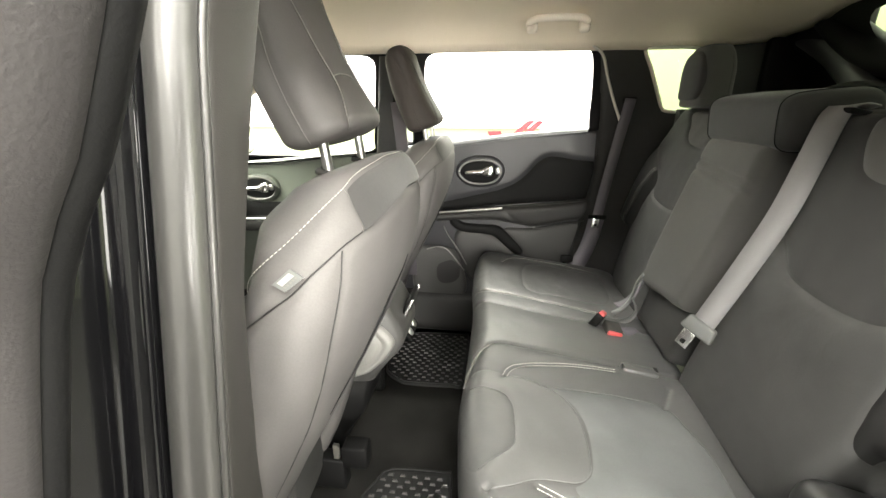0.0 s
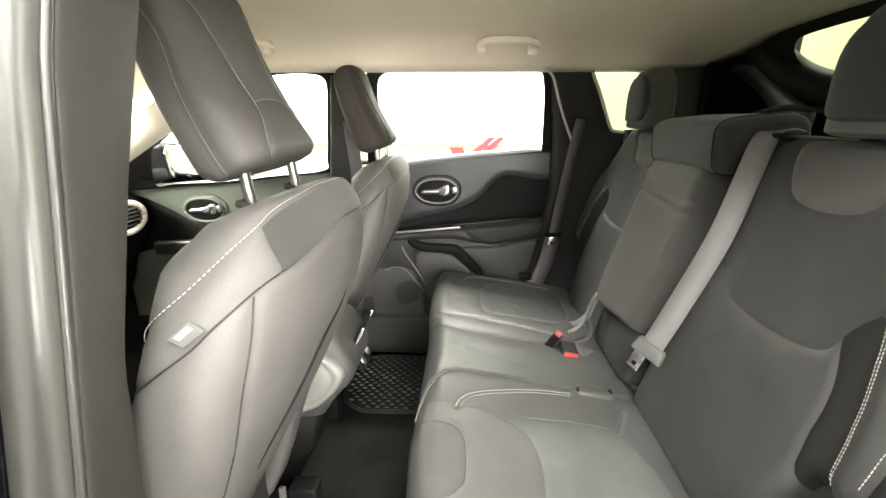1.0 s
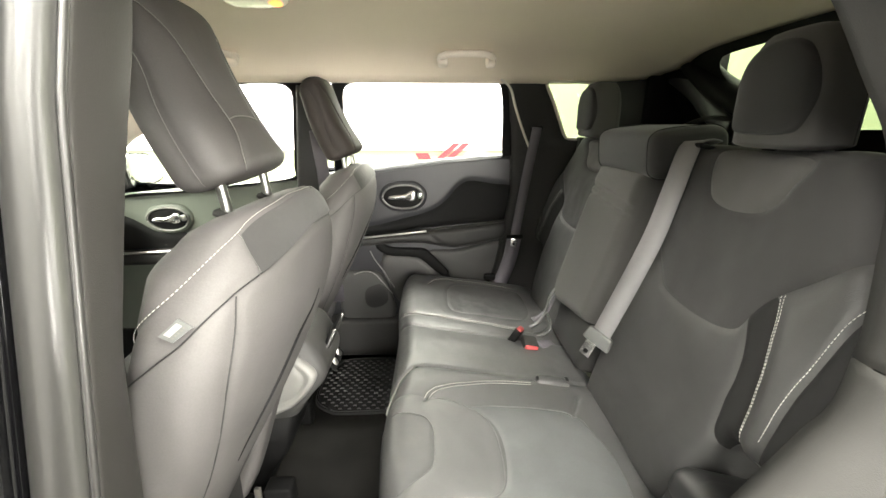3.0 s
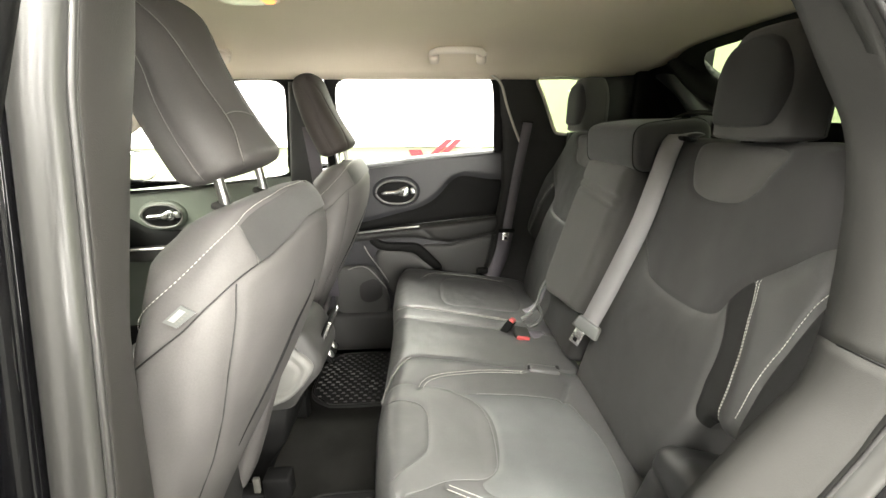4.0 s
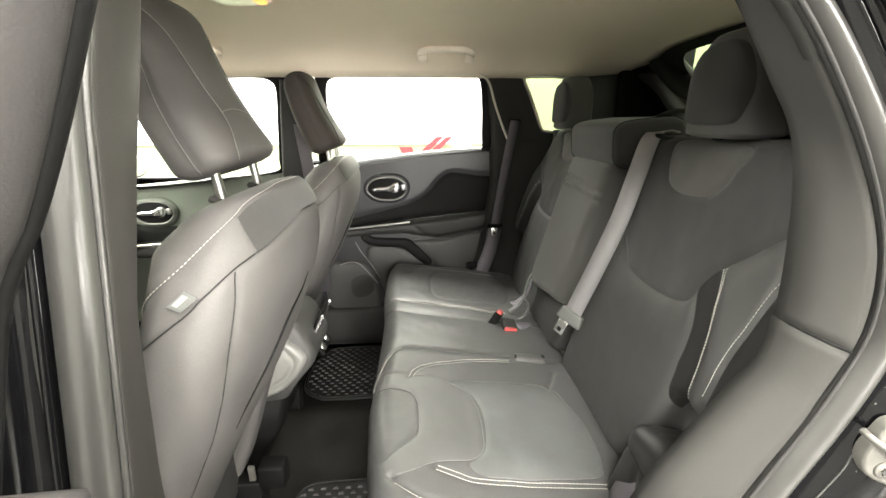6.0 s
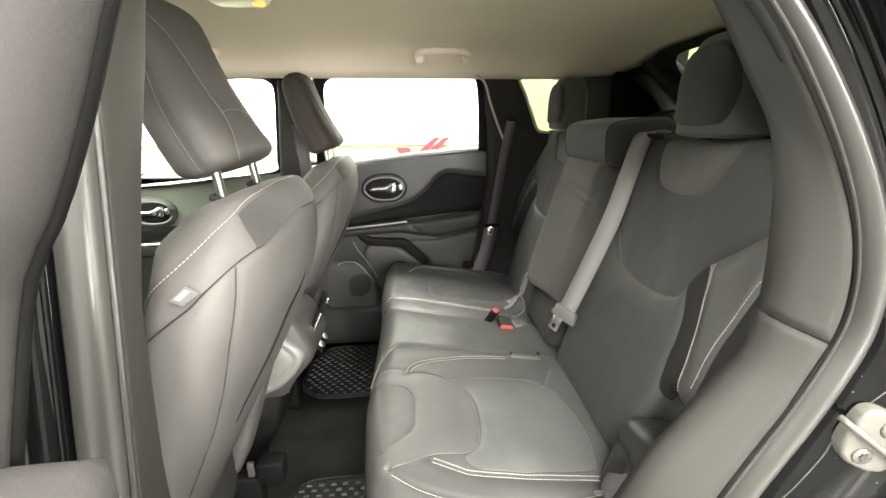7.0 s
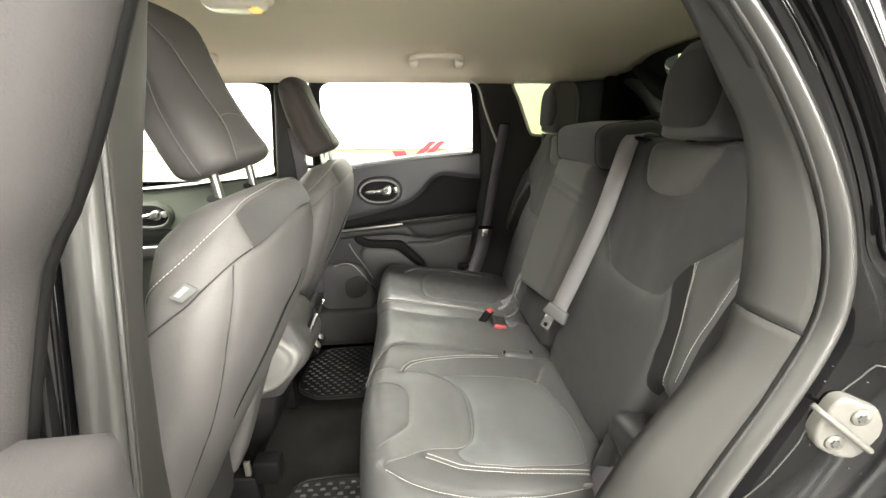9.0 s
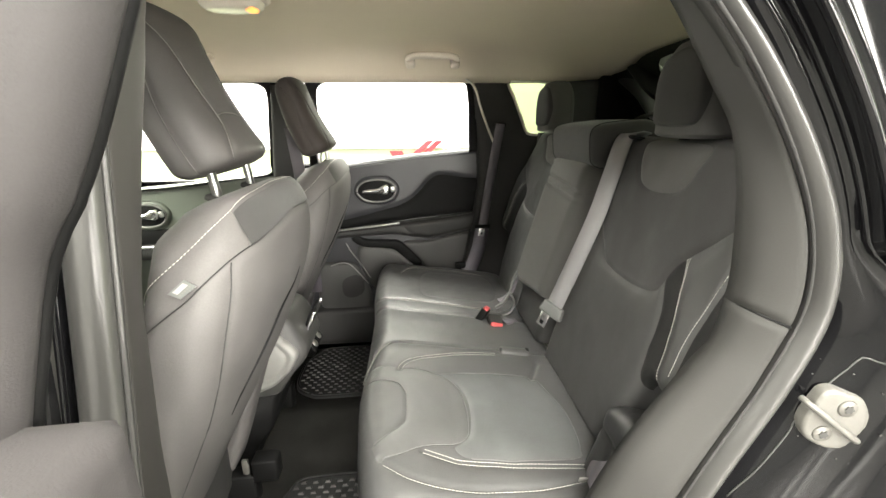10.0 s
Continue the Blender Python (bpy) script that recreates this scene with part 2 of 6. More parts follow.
def closed_line(points, step):
    P = list(map(tuple, points))
    n = len(P)
    Q = smooth_line(P[-2:] + P + P[:3], step)
    P = np.asarray(P, float)
    i0 = int(np.argmin(np.linalg.norm(Q[: len(Q) // 2] - P[0], axis=1)))
    i1 = len(Q) // 2 + int(np.argmin(np.linalg.norm(Q[len(Q) // 2:] - P[0], axis=1)))
    return Q[i0:i1]


def tube_part(name, points, radius, mat, parent, label="", step=0.01, sides=8, flat=None):
    v, f = tube(smooth_line(points, step), radius, sides, flat=flat)
    return mesh_object(name, v, f, mat, parent, label)


def line_distance(P, L):
    """The distance of each point of P from the open line L, in two dimensions."""
    P, L = np.asarray(P, float), np.asarray(L, float)
    best = np.full(len(P), 1e9)
    for a, b in zip(L[:-1], L[1:]):
        d = b - a
        k = np.clip(((P - a) @ d) / (d @ d + 1e-12), 0, 1)
        best = np.minimum(best, np.hypot(*(P - a - k[:, None] * d).T))
    return best


def inside_distance(P, L):
    """Signed distance from the closed outline L, more than nought inside."""
    L = np.asarray(L, float)
    C = np.vstack([L, L[:1]])
    d = line_distance(P, C)
    odd = np.zeros(len(P), bool)
    x, y = P[:, 0], P[:, 1]
    for (x0, y0), (x1, y1) in zip(C[:-1], C[1:]):
        if y0 != y1:
            odd ^= ((y0 > y) != (y1 > y)) & (x < (x1 - x0) * (y - y0) / (y1 - y0) + x0)
    return np.where(odd, d, -d)


def split(tris, attr, col):
    """Cut triangles where the attribute's column changes sign. Returns those inside, those outside and the longer attribute table."""
    attr = list(map(tuple, attr)) if not isinstance(attr, list) else attr
    made, ins, outs = {}, [], []

    def cut(i, j):
        key = (min(i, j), max(i, j))
        if key not in made:
            a, b = attr[i], attr[j]
            k = a[col] / (a[col] - b[col])
            made[key] = len(attr)
            attr.append(tuple(p + k * (q - p) for p, q in zip(a, b)))
        return made[key]

    for t in tris:
        s = [attr[i][col] >= 0 for i in t]
        if all(s):
            ins.append(t)
        elif not any(s):
            outs.append(t)
        else:
            odd = s.index(True) if sum(s) == 1 else s.index(False)
            i, j, k = t[odd], t[(odd + 1) % 3], t[(odd + 2) % 3]
            a, b = cut(i, j), cut(i, k)
            one, two = [(i, a, b)], [(a, j, k), (a, k, b)]
            (ins if sum(s) == 1 else outs).extend(one)
            (outs if sum(s) == 1 else ins).extend(two)
    return ins, outs, attr


class Pillow:
    """A padded sheet over an outline in its own plane: rounded rim, sewn grooves, inserts, and a skirt behind it.
    frame: origin, the two directions of the plane and the way out of it."""

    def __init__(self, name, parent, outline, frame_, mat, rim=0.03, skirt=0.05, seams=(), regions=(), height=None, puff=0.006, groove=0.006, width=0.010, cell=0.008, label="", rim_out=1.0, round_outline=True, place=None, own=False, loose=0.0, tuck=(0, 0, 0), inlay=1.0):
        self.loose, self.inlay = loose, inlay
        self.o, self.ea, self.eb, self.n = [np.asarray(v, float) for v in frame_]
        self.outline = closed_line(outline, cell) if round_outline else np.asarray(outline, float)
        self.rim, self.height, self.puff, self.groove, self.width, self.rim_out = rim, height, puff, groove, width, rim_out
        self.seams = [smooth_line(s, 0.02) for s in seams]
        shapes = [(r[0], closed_line(r[1], cell), *r[2:]) for r in regions]
        lo, hi = self.outline.min(0), self.outline.max(0)
        na, nb = int((hi[0] - lo[0]) / cell) + 2, int((hi[1] - lo[1]) / cell) + 2
        A, B = np.meshgrid(np.linspace(lo[0], hi[0], na), np.linspace(lo[1], hi[1], nb), indexing="ij")
        P = np.column_stack([A.ravel(), B.ravel()])
        cols = [P[:, 0], P[:, 1], inside_distance(P, self.outline)] + [inside_distance(P, s[1]) for s in shapes]
        attr = list(map(tuple, np.column_stack(cols)))
        ids = np.arange(na * nb).reshape(na, nb)
        q = np.stack([ids[:-1, :-1], ids[1:, :-1], ids[1:, 1:], ids[:-1, 1:]], -1).reshape(-1, 4)
        tris = [tuple(t) for t in np.vstack([q[:, [0, 1, 2]], q[:, [0, 2, 3]]]).tolist()]
        rest, _, attr = split(tris, attr, 2)
        pieces = []
        self.inserts = [s[1] for s in shapes]
        for k, s in enumerate(shapes):
            ins, rest, attr = split(rest, attr, 3 + k)
            pieces.append((s[0], ins, s[2], s[3] if len(s) > 3 else ""))
        T = np.array(attr)
        X = self.at(T[:, :2], T[:, 2])
        edges = {}
        for t in [t for p in pieces for t in p[1]] + rest:
            for i in range(3):
                e = (t[i], t[(i + 1) % 3])
                if e[::-1] in edges:
                    del edges[e[::-1]]
                else:
                    edges[e] = 1
        back, faces = {}, list(rest)
        V = list(map(tuple, X))
        for i, j in edges:
            for k in (i, j):
                if k not in back:
                    back[k] = len(V)
                    V.append(tuple(X[k] - self.n * skirt + np.asarray(tuck, float)))
            faces.append((j, i, back[i], back[j]))
        self.main = self.made(name, V, faces, mat, parent, label, place)
        for nm, tr, mt, lb in pieces:
            if tr:
                self.made(nm, V, tr, mt, self.main if own else parent, lb, place)
        self.parent = self.main if own else parent

    def made(self, name, V, faces, mat, parent, label, place):
        used = sorted({i for f in faces for i in f})
        to = {i: k for k, i in enumerate(used)}
        return mesh_object(name, [V[i] for i in used], [tuple(to[i] for i in f) for f in faces], mat, parent, label, True, place)

    def at(self, ab, e=None, lift=0.0):
        ab = np.asarray(ab, float)
        e = np.maximum(inside_distance(ab, self.outline) if e is None else e, 0)
        r = self.rim
        h = -r * self.rim_out * (1 - np.sqrt(np.clip(1 - ((r - np.minimum(e, r)) / r) ** 2, 0, 1)))
        near = np.minimum(e, 0.2)
        for deep, lines in ((1.0, self.seams), (self.inlay, [np.vstack([s, s[:1]]) for s in self.inserts])):
            if lines:
                d = np.min([line_distance(ab, s) for s in lines], axis=0)
                h = h - deep * self.groove * np.exp(-((d / self.width) ** 2)) * np.clip(e / 0.01, 0, 1)
                near = np.minimum(near, d + 0.03 * (1 - deep))
        h = h + self.puff * (1 - np.exp(-near / 0.035))
        if self.height:
            h = h + self.height(ab[:, 0], ab[:, 1])
        if self.loose:
            h = h + self.loose * np.array([noise.noise((a * 11, b * 11, 3.1)) + 0.5 * noise.noise((a * 27, b * 27, 7.7)) for a, b in ab]) * np.clip(e / 0.03, 0, 1)
        return self.o + ab[:, :1] * self.ea + ab[:, 1:2] * self.eb + (h + lift)[:, None] * self.n

    def stitch(self, points, side=0.0, mat=None, length=0.006, gap=0.0035, thick=0.0011, name="stitching", label="", lift=0.0008):
        """A row of stitches beside a line of the sheet."""
        L = smooth_line(points, 0.003)
        if side:
            t = np.gradient(L, axis=0)
            t /= np.linalg.norm(t, axis=1)[:, None] + 1e-12
            L = L + side * np.column_stack([-t[:, 1], t[:, 0]])
        run = np.concatenate([[0], np.cumsum(np.hypot(*np.diff(L, axis=0).T))])
        starts = np.arange(0, run[-1] - length, length + gap)
        ends = np.concatenate([starts, starts + length])
        ab = np.column_stack([np.interp(ends, run, L[:, 0]), np.interp(ends, run, L[:, 1])])
        X = self.at(ab, None, lift)
        n = len(starts)
        verts, faces = [], []
        for i in range(n):
            v, f = tube([X[i], X[n + i]], thick, 5)
            faces += [tuple(k + len(verts) for k in g) for g in f]
            verts += v
        return mesh_object(name, verts, faces, mat or THREAD, self.parent, label)

    def cord(self, points, radius, mat, name="piping", label="", lift=0.0):
        L = self.at(smooth_line(points, 0.008), None, lift)
        v, f = tube(L, radius, 6)
        return mesh_object(name, v, f, mat, self.parent, label)


def loft(sections, cap=True):
    """Vertices and faces through closed sections of equally many points."""
    S = np.asarray(sections, float)
    m, n = S.shape[:2]
    faces = [(i * n + k, i * n + (k + 1) % n, (i + 1) * n + (k + 1) % n, (i + 1) * n + k) for i in range(m - 1) for k in range(n)]
    verts = S.reshape(-1, 3).tolist()
    if cap:
        faces += [tuple(range(n))[::-1], tuple(range((m - 1) * n, m * n))]
    return verts, faces


def ring(centre, ea, eb, ra, rb, power=2.6, n=48):
    t = np.arange(n) * 2 * math.pi / n
    c, s = np.cos(t), np.sin(t)
    return np.asarray(centre) + (np.sign(c) * np.abs(c) ** (2 / power) * ra)[:, None] * np.asarray(ea) + (np.sign(s) * np.abs(s) ** (2 / power) * rb)[:, None] * np.asarray(eb)

# ---------------------------------------------------------------- the hall round the car


def slab(name, lo, hi, mat, label, category, bevel=0.0):
    lo, hi = Vector(lo), Vector(hi)
    bm = bevel_box(hi - lo, bevel)
    bm.transform(Matrix.Translation((lo + hi) / 2))
    ob = part(name, bm, mat, None, "", smooth=False)
    return tagged(ob, label, category, kind="structure")


slab("ground", (-7, -5, -0.2), (7, 3.4, 0), CONCRETE, "dark grey sealed concrete floor of the hall", "floor")
slab("wall_north", (-7, 3.2, 0), (7, 3.4, 3.6), WALL_GREEN, "pale green painted hall wall", "wall")
slab("wall_south", (-7, -5, 0), (7, -4.8, 3.6), HALL_DARK, "plain grey hall wall behind the open door", "wall")
slab("wall_west", (-7.2, -5, 0), (-7, 3.4, 3.6), WALL_WHITE, "plain white hall wall ahead of the car", "wall")
slab("wall_east", (7, -5, 0), (7.2, 3.4, 3.6), WALL_GREEN, "pale green hall wall behind the car", "wall")
slab("ceiling", (-7, -5, 3.6), (7, 3.4, 3.8), WALL_WHITE, "white hall ceiling", "ceiling")
slab("backdrop_panel", (-6.6, 3.16, 1.29), (1.10, 3.198, 3.5), WALL_WHITE, "white lit backdrop panels on the hall wall", "wall panel")

# housings for the assumed ceiling lamps; the four wide ones are added fill
for cx, cy, sx, sy in ((0.6, -2.0, 4.8, 0.22), (0.6, -3.2, 4.8, 0.22), (-3.3, -2.9, 1.2, 2.6), (0.2, 2.2, 6.0, 1.2), (-3.6, 0, 1.2, 4.0), (4.2, 0, 1.2, 4.0)):
    lb = thing("ceiling_light", "long white light box assumed under the hall ceiling, unseen", "ceiling light", "hall ceiling lights")
    box_part("housing", (sx + 0.1, sy + 0.1, 0.1), pose(cx, cy, 3.54), WALL_WHITE, lb)
    box_part("diffuser", (sx, sy, 0.012), pose(cx, cy, 3.48), TUBE_GLOW, lb, "glowing white diffuser")

# housings for the added wall lamps, none of them in view
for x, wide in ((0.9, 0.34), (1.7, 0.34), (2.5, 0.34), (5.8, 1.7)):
    wl = thing("wall_light", "unseen upright white light box added on the grey hall wall for fill and streaks", "wall light", "hall wall light boxes")
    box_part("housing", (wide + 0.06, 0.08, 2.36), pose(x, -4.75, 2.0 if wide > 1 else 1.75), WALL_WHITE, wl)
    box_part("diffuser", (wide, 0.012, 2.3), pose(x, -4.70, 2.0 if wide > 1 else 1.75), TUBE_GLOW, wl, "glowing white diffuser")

# ---------------------------------------------------------------- car shell


def strip_mesh(rows):
    """A sheet through rows of equally many points."""
    S = np.asarray(rows, float)
    m, n = S.shape[:2]
    return S.reshape(-1, 3).tolist(), [(i * n + k, i * n + k + 1, (i + 1) * n + k + 1, (i + 1) * n + k) for i in range(m - 1) for k in range(n - 1)]


def solid_strip(name, rows, thick, mat, parent, label=""):
    v, f = strip_mesh(rows)
    ob = mesh_object(name, v, f, mat, parent, label)
    mod = ob.modifiers.new("thickness", "SOLIDIFY")
    mod.thickness, mod.offset = thick, 0
    return ob


def roof_z(x, y, crown=1.790):
    """The lining's height: flat in the middle, falling to the sides and to the ends."""
    x, y = np.asarray(x, float), np.asarray(y, float)
    side = np.clip(np.abs(y) / 0.66, 0, 1.05)
    z = crown - 0.022 * side ** 2 - 0.088 * side ** 9
    z = z - np.clip((x - 0.55) / 0.42, 0, 1.2) ** 2 * (0.040 + 0.022 * np.exp(-((side - 0.80) / 0.15) ** 2) - 0.062 * side ** 9)
    return z - 0.16 * np.clip((-x - 0.75) / 0.6, 0, 1.2) ** 2


xs, ys = np.linspace(-1.25, 0.97, 60), np.linspace(-0.665, 0.665, 56)
rows = [[(x, y, float(roof_z(x, y))) for y in ys] for x in xs]
headliner = solid_strip("ceiling_headliner", rows, 0.006, LINING, None)
tagged(headliner, "light beige woven headliner under the car roof", "headliner", kind="structure")

car = thing("car", "black car body seen through its open rear door", "car")
rows = [[(x, y * 1.08, float(roof_z(x, y, 1.845))) for y in ys] for x in np.linspace(-1.3, 1.08, 50)]
solid_strip("roof_panel", rows, 0.004, PAINT, car, "black painted steel roof")
box_part("floor_pan", (3.2, 1.5, 0.06), pose(-0.1, 0, 0.40), PLASTIC_BLACK, car)
box_part("bulkhead", (0.05, 1.5, 0.75), pose(-1.72, 0, 0.80), PLASTIC_BLACK, car)
box_part("sill_panel", (2.2, 0.16, 0.22), pose(-0.3, 0.80, 0.42), PAINT, car)
box_part("sill_panel", (2.2, 0.14, 0.22), pose(-0.3, -0.81, 0.42), PAINT, car)
# bonnet, hidden ahead of the dashboard
box_part("bonnet", (0.9, 1.5, 0.06), pose(-2.15, 0, 1.06, 0, -4, 0), PAINT, car, bevel=0.02)

floor = tagged(mesh_object("floor_carpet", *strip_mesh([[(x, y, 0.458 + 0.035 * math.exp(-(((y - 0.11) / 0.14) ** 4)) + 0.004 * noise.noise((x * 6, y * 6, 0))) for y in np.linspace(-0.7, 0.7, 50)] for x in np.linspace(-1.6, 0.3, 50)]), CARPET), "black carpet on the car floor", "carpet", kind="structure")


# ---------------------------------------------------------------- seats

SEAT_KEYS = np.array([
    # height, rear face, thickness, half width, shift of the middle towards the door
    (0.52, -0.45, 0.17, 0.212, 0.018), (0.70, -0.37, 0.17, 0.231, 0.019), (0.85, -0.292, 0.17, 0.250, 0.018), (1.03, -0.195, 0.165, 0.274, 0.022), (1.16, -0.135, 0.16, 0.274, 0.028),
    (1.25, -0.104, 0.158, 0.267, 0.029), (1.32, -0.095, 0.155, 0.246, 0.023), (1.365, -0.100, 0.150, 0.216, 0.014), (1.395, -0.115, 0.125, 0.187, 0.010), (1.410, -0.135, 0.09, 0.157, 0.010), (1.414, -0.160, 0.045, 0.12, 0.010)])
SEAT_LINE = smooth_line(SEAT_KEYS, 0.01)
SEAT_LINE = SEAT_LINE[np.argsort(SEAT_LINE[:, 0])]
SEAT_POWER = 2.9


def seat_row(z):
    return [float(np.interp(z, SEAT_LINE[:, 0], SEAT_LINE[:, k])) for k in (1, 2, 3, 4)]


def on_seat(x, dy, z, lift=0.0):
    """The place on the backrest's skin nearest to a place given from the seat's middle plane."""
    r, t, w, c = seat_row(z)
    a, b = (dy + c) / w, (x - (r - t / 2)) / (t / 2)
    k = (abs(a) ** SEAT_POWER + abs(b) ** SEAT_POWER) ** (1 / SEAT_POWER)
    a, b = a / k, b / k
    nx, ny = np.sign(b) * abs(b) ** 1.9 / t * 2, np.sign(a) * abs(a) ** 1.9 / w
    n = math.hypot(nx, ny) + 1e-9
    return np.array([r - t / 2 + b * t / 2 + nx / n * lift, a * w - c + ny / n * lift, z + 0.2 * lift])


def dashes(points, length=0.006, gap=0.004, thick=0.0012):
    L = np.asarray(points)
    run = np.concatenate([[0], np.cumsum(np.linalg.norm(np.diff(L, axis=0), axis=1))])
    verts, faces = [], []
    for s in np.arange(0, run[-1] - length, length + gap):
        v, f = tube([[np.interp(q, run, L[:, k]) for k in range(3)] for q in (s, s + length)], thick, 5)
        faces += [tuple(k + len(verts) for k in g) for g in f]
        verts += v
    return verts, faces


STITCH_LINE = [(-0.130, 0.0, 1.410), (-0.130, -0.046, 1.409), (-0.132, -0.118, 1.406), (-0.134, -0.159, 1.400), (-0.136, -0.178, 1.393), (-0.154, -0.216, 1.370), (-0.177, -0.233, 1.344), (-0.213, -0.24, 1.308), (-0.245, -0.245, 1.27), (-0.28, -0.25, 1.23)]
LOWER_SEAM = [(-0.098, 0.0, 1.362), (-0.101, -0.109, 1.353), (-0.108, -0.165, 1.346), (-0.113, -0.184, 1.344), (-0.126, -0.217, 1.336), (-0.148, -0.241, 1.316), (-0.163, -0.249, 1.300), (-0.186, -0.254, 1.281), (-0.230, -0.258, 1.245), (-0.28, -0.26, 1.205)]
YOKE_SEAM = [(-0.137, -0.178, 1.392), (-0.124, -0.179, 1.376), (-0.116, -0.183, 1.358), (-0.113, -0.186, 1.344)]
PANEL_SEAM = [(-0.125, -0.217, 1.333), (-0.126, -0.227, 1.296), (-0.135, -0.235, 1.248), (-0.157, -0.232, 1.172), (-0.185, -0.224, 1.099), (-0.204, -0.221, 1.058), (-0.28, -0.21, 0.90), (-0.37, -0.19, 0.72), (-0.43, -0.18, 0.58)]
HEAD_AXIS, HEAD_OUT = np.array([-0.368, 0, 0.93]), np.array([0.93, 0, 0.368])
HEAD_BASE = np.array([-0.203, 0.0, 1.432])
HEAD_LONG = 0.262


def head_row(s):
    end = min(s / 0.09, (1 - s) / 0.14, 1)
    rnd = math.sqrt(max(0.0, 1 - (1 - end) ** 2))
    th = (0.059 - 0.016 * s) * (0.45 + 0.55 * rnd)
    hw = (0.115 - 0.010 * s) * (0.80 + 0.20 * rnd)
    return HEAD_BASE + HEAD_AXIS * s * HEAD_LONG + HEAD_OUT * (0.005 - 0.012 * math.sin(math.pi * s)), hw, th


def on_head(x, dy, z, lift=0.0):
    p = np.array([x, dy, z])
    s = min(1, max(0, (p - HEAD_BASE) @ HEAD_AXIS / HEAD_LONG))
    c, hw, th = head_row(s)
    a, b = dy / hw, (p - c) @ HEAD_OUT / th
    k = (abs(a) ** 3 + abs(b) ** 3) ** (1 / 3)
    a, b = a / k, b / k
    n = np.array([0, np.sign(a) * a * a / hw, 0]) + HEAD_OUT * np.sign(b) * b * b / th
    return c + np.array([0, a * hw, 0]) + HEAD_OUT * b * th + n / np.linalg.norm(n) * lift


def front_seat(label):
    """A front seat about its own middle plane."""
    seat = thing("front_seat", label, "car seat", "front seats")
    zz = np.concatenate([np.linspace(0.52, 1.25, 44, endpoint=False), np.linspace(1.25, 1.414, 34)])
    rings, seams = [], []
    lines = [smooth_line(L, 0.01) for L in (STITCH_LINE, LOWER_SEAM, PANEL_SEAM, YOKE_SEAM)]
    for L in lines:
        seams.append(np.array([on_seat(*p) for p in L]))
        if L is not lines[3]:
            seams.append(np.array([on_seat(x, -dy, z) for x, dy, z in L]))
    grooves = np.vstack(seams)
    n = 120
    for z in zz:
        r, t, w, c = seat_row(z)
        ring_ = ring((r - t / 2, -c, z), (0, 1, 0), (1, 0, 0), w, t / 2, SEAT_POWER, n)
        d = np.min(np.linalg.norm(ring_[:, None, :] - grooves[None, :, :], axis=2), axis=1)
        inward = np.array([r - t / 2, -c, z]) - ring_
        inward /= np.linalg.norm(inward, axis=1)[:, None]
        ring_ = ring_ - np.outer(np.maximum(0, -0.135 - ring_[:, 0]) * 0.32 * np.clip((z - 1.35) / 0.05, 0, 1), (0, 0, 1))
        ring_ = ring_ + inward * np.array([0.0016 * noise.noise((9 * p[0], 9 * p[1], 9 * p[2])) for p in ring_])[:, None] * min(1, (1.40 - z) / 0.05 if z < 1.40 else 0)
        rings.append(ring_ + inward * (0.0045 * np.exp(-(d / 0.007) ** 2))[:, None])
    v, f = loft(rings)
    mesh_object("backrest", v, [g[::-1] for g in f], LEATHER_BACK, seat)
    for side in (1, -1):
        stitched = np.array([on_seat(x, dy * side, z, 0.001) for x, dy, z in smooth_line(STITCH_LINE, 0.004)])
        mesh_object("stitching", *dashes(stitched, 0.0034, 0.0024, 0.00045), THREAD, seat, "pale contrast stitching")
        # dark tubes in the grooves stand in for the shadow along the seams
        for L, rad in ((LOWER_SEAM, 0.0010), (PANEL_SEAM, 0.0010), (YOKE_SEAM, 0.0004)):
            if L is YOKE_SEAM and side < 0:
                continue
            v, f = tube(np.array([on_seat(x, dy * side, z, -0.0012 if rad > 0.0008 else 0.0006) for x, dy, z in smooth_line(L, 0.008)]), rad, 6)
            mesh_object("seam", v, f, PLASTIC if rad > 0.0008 else THREAD_DARK, seat)
    # tapered black tube drawn for the shade in the bolster crease
    gap = np.array([on_seat(*p) for p in smooth_line([(-0.113, 0.030, 1.235), (-0.115, 0.010, 1.212), (-0.123, -0.060, 1.190), (-0.145, -0.104, 1.140), (-0.162, -0.140, 1.102), (-0.179, -0.156, 1.071), (-0.194, -0.158, 1.040)], 0.012)])
    v, f = tube(gap, 0.0006 + 0.0034 * np.sin(np.linspace(0.05, math.pi * 0.96, len(gap))), 8)
    mesh_object("seam", v, f, PLASTIC_BLACK, seat, "black line painted for the shade in the crease beside the inboard bolster")
    # the darker cloth yoke between the two upper seams
    U = np.array([on_seat(*p, 0.0012) for p in smooth_line(STITCH_LINE[:5], 0.01)])
    D = np.array([on_seat(*p, 0.0012) for p in smooth_line(LOWER_SEAM[:4], 0.01)])
    rows_ = []
    for k in np.linspace(0.07, 0.97, 14):
        row = []
        for q in np.linspace(0, 1, 26):
            a = [np.interp(q * (len(U) - 1), range(len(U)), U[:, j]) for j in range(3)]
            b = [np.interp(q * (len(D) - 1), range(len(D)), D[:, j]) for j in range(3)]
            row.append(on_seat(*[(1 - k) * i + k * j for i, j in zip(a, b)], 0.0026))
        rows_.append(row[::-1])
    R = np.array(rows_)
    R = np.concatenate([R, np.array([[on_seat(x, -1.2 * y, z, 0.0026) for x, y, z in row] for row in R])[:, -2::-1]], axis=1)
    v, f = strip_mesh(R)
    mesh_object("yoke", v, f, CLOTH_YOKE, seat, "darker grey cloth yoke")
    # head restraint
    rings = []
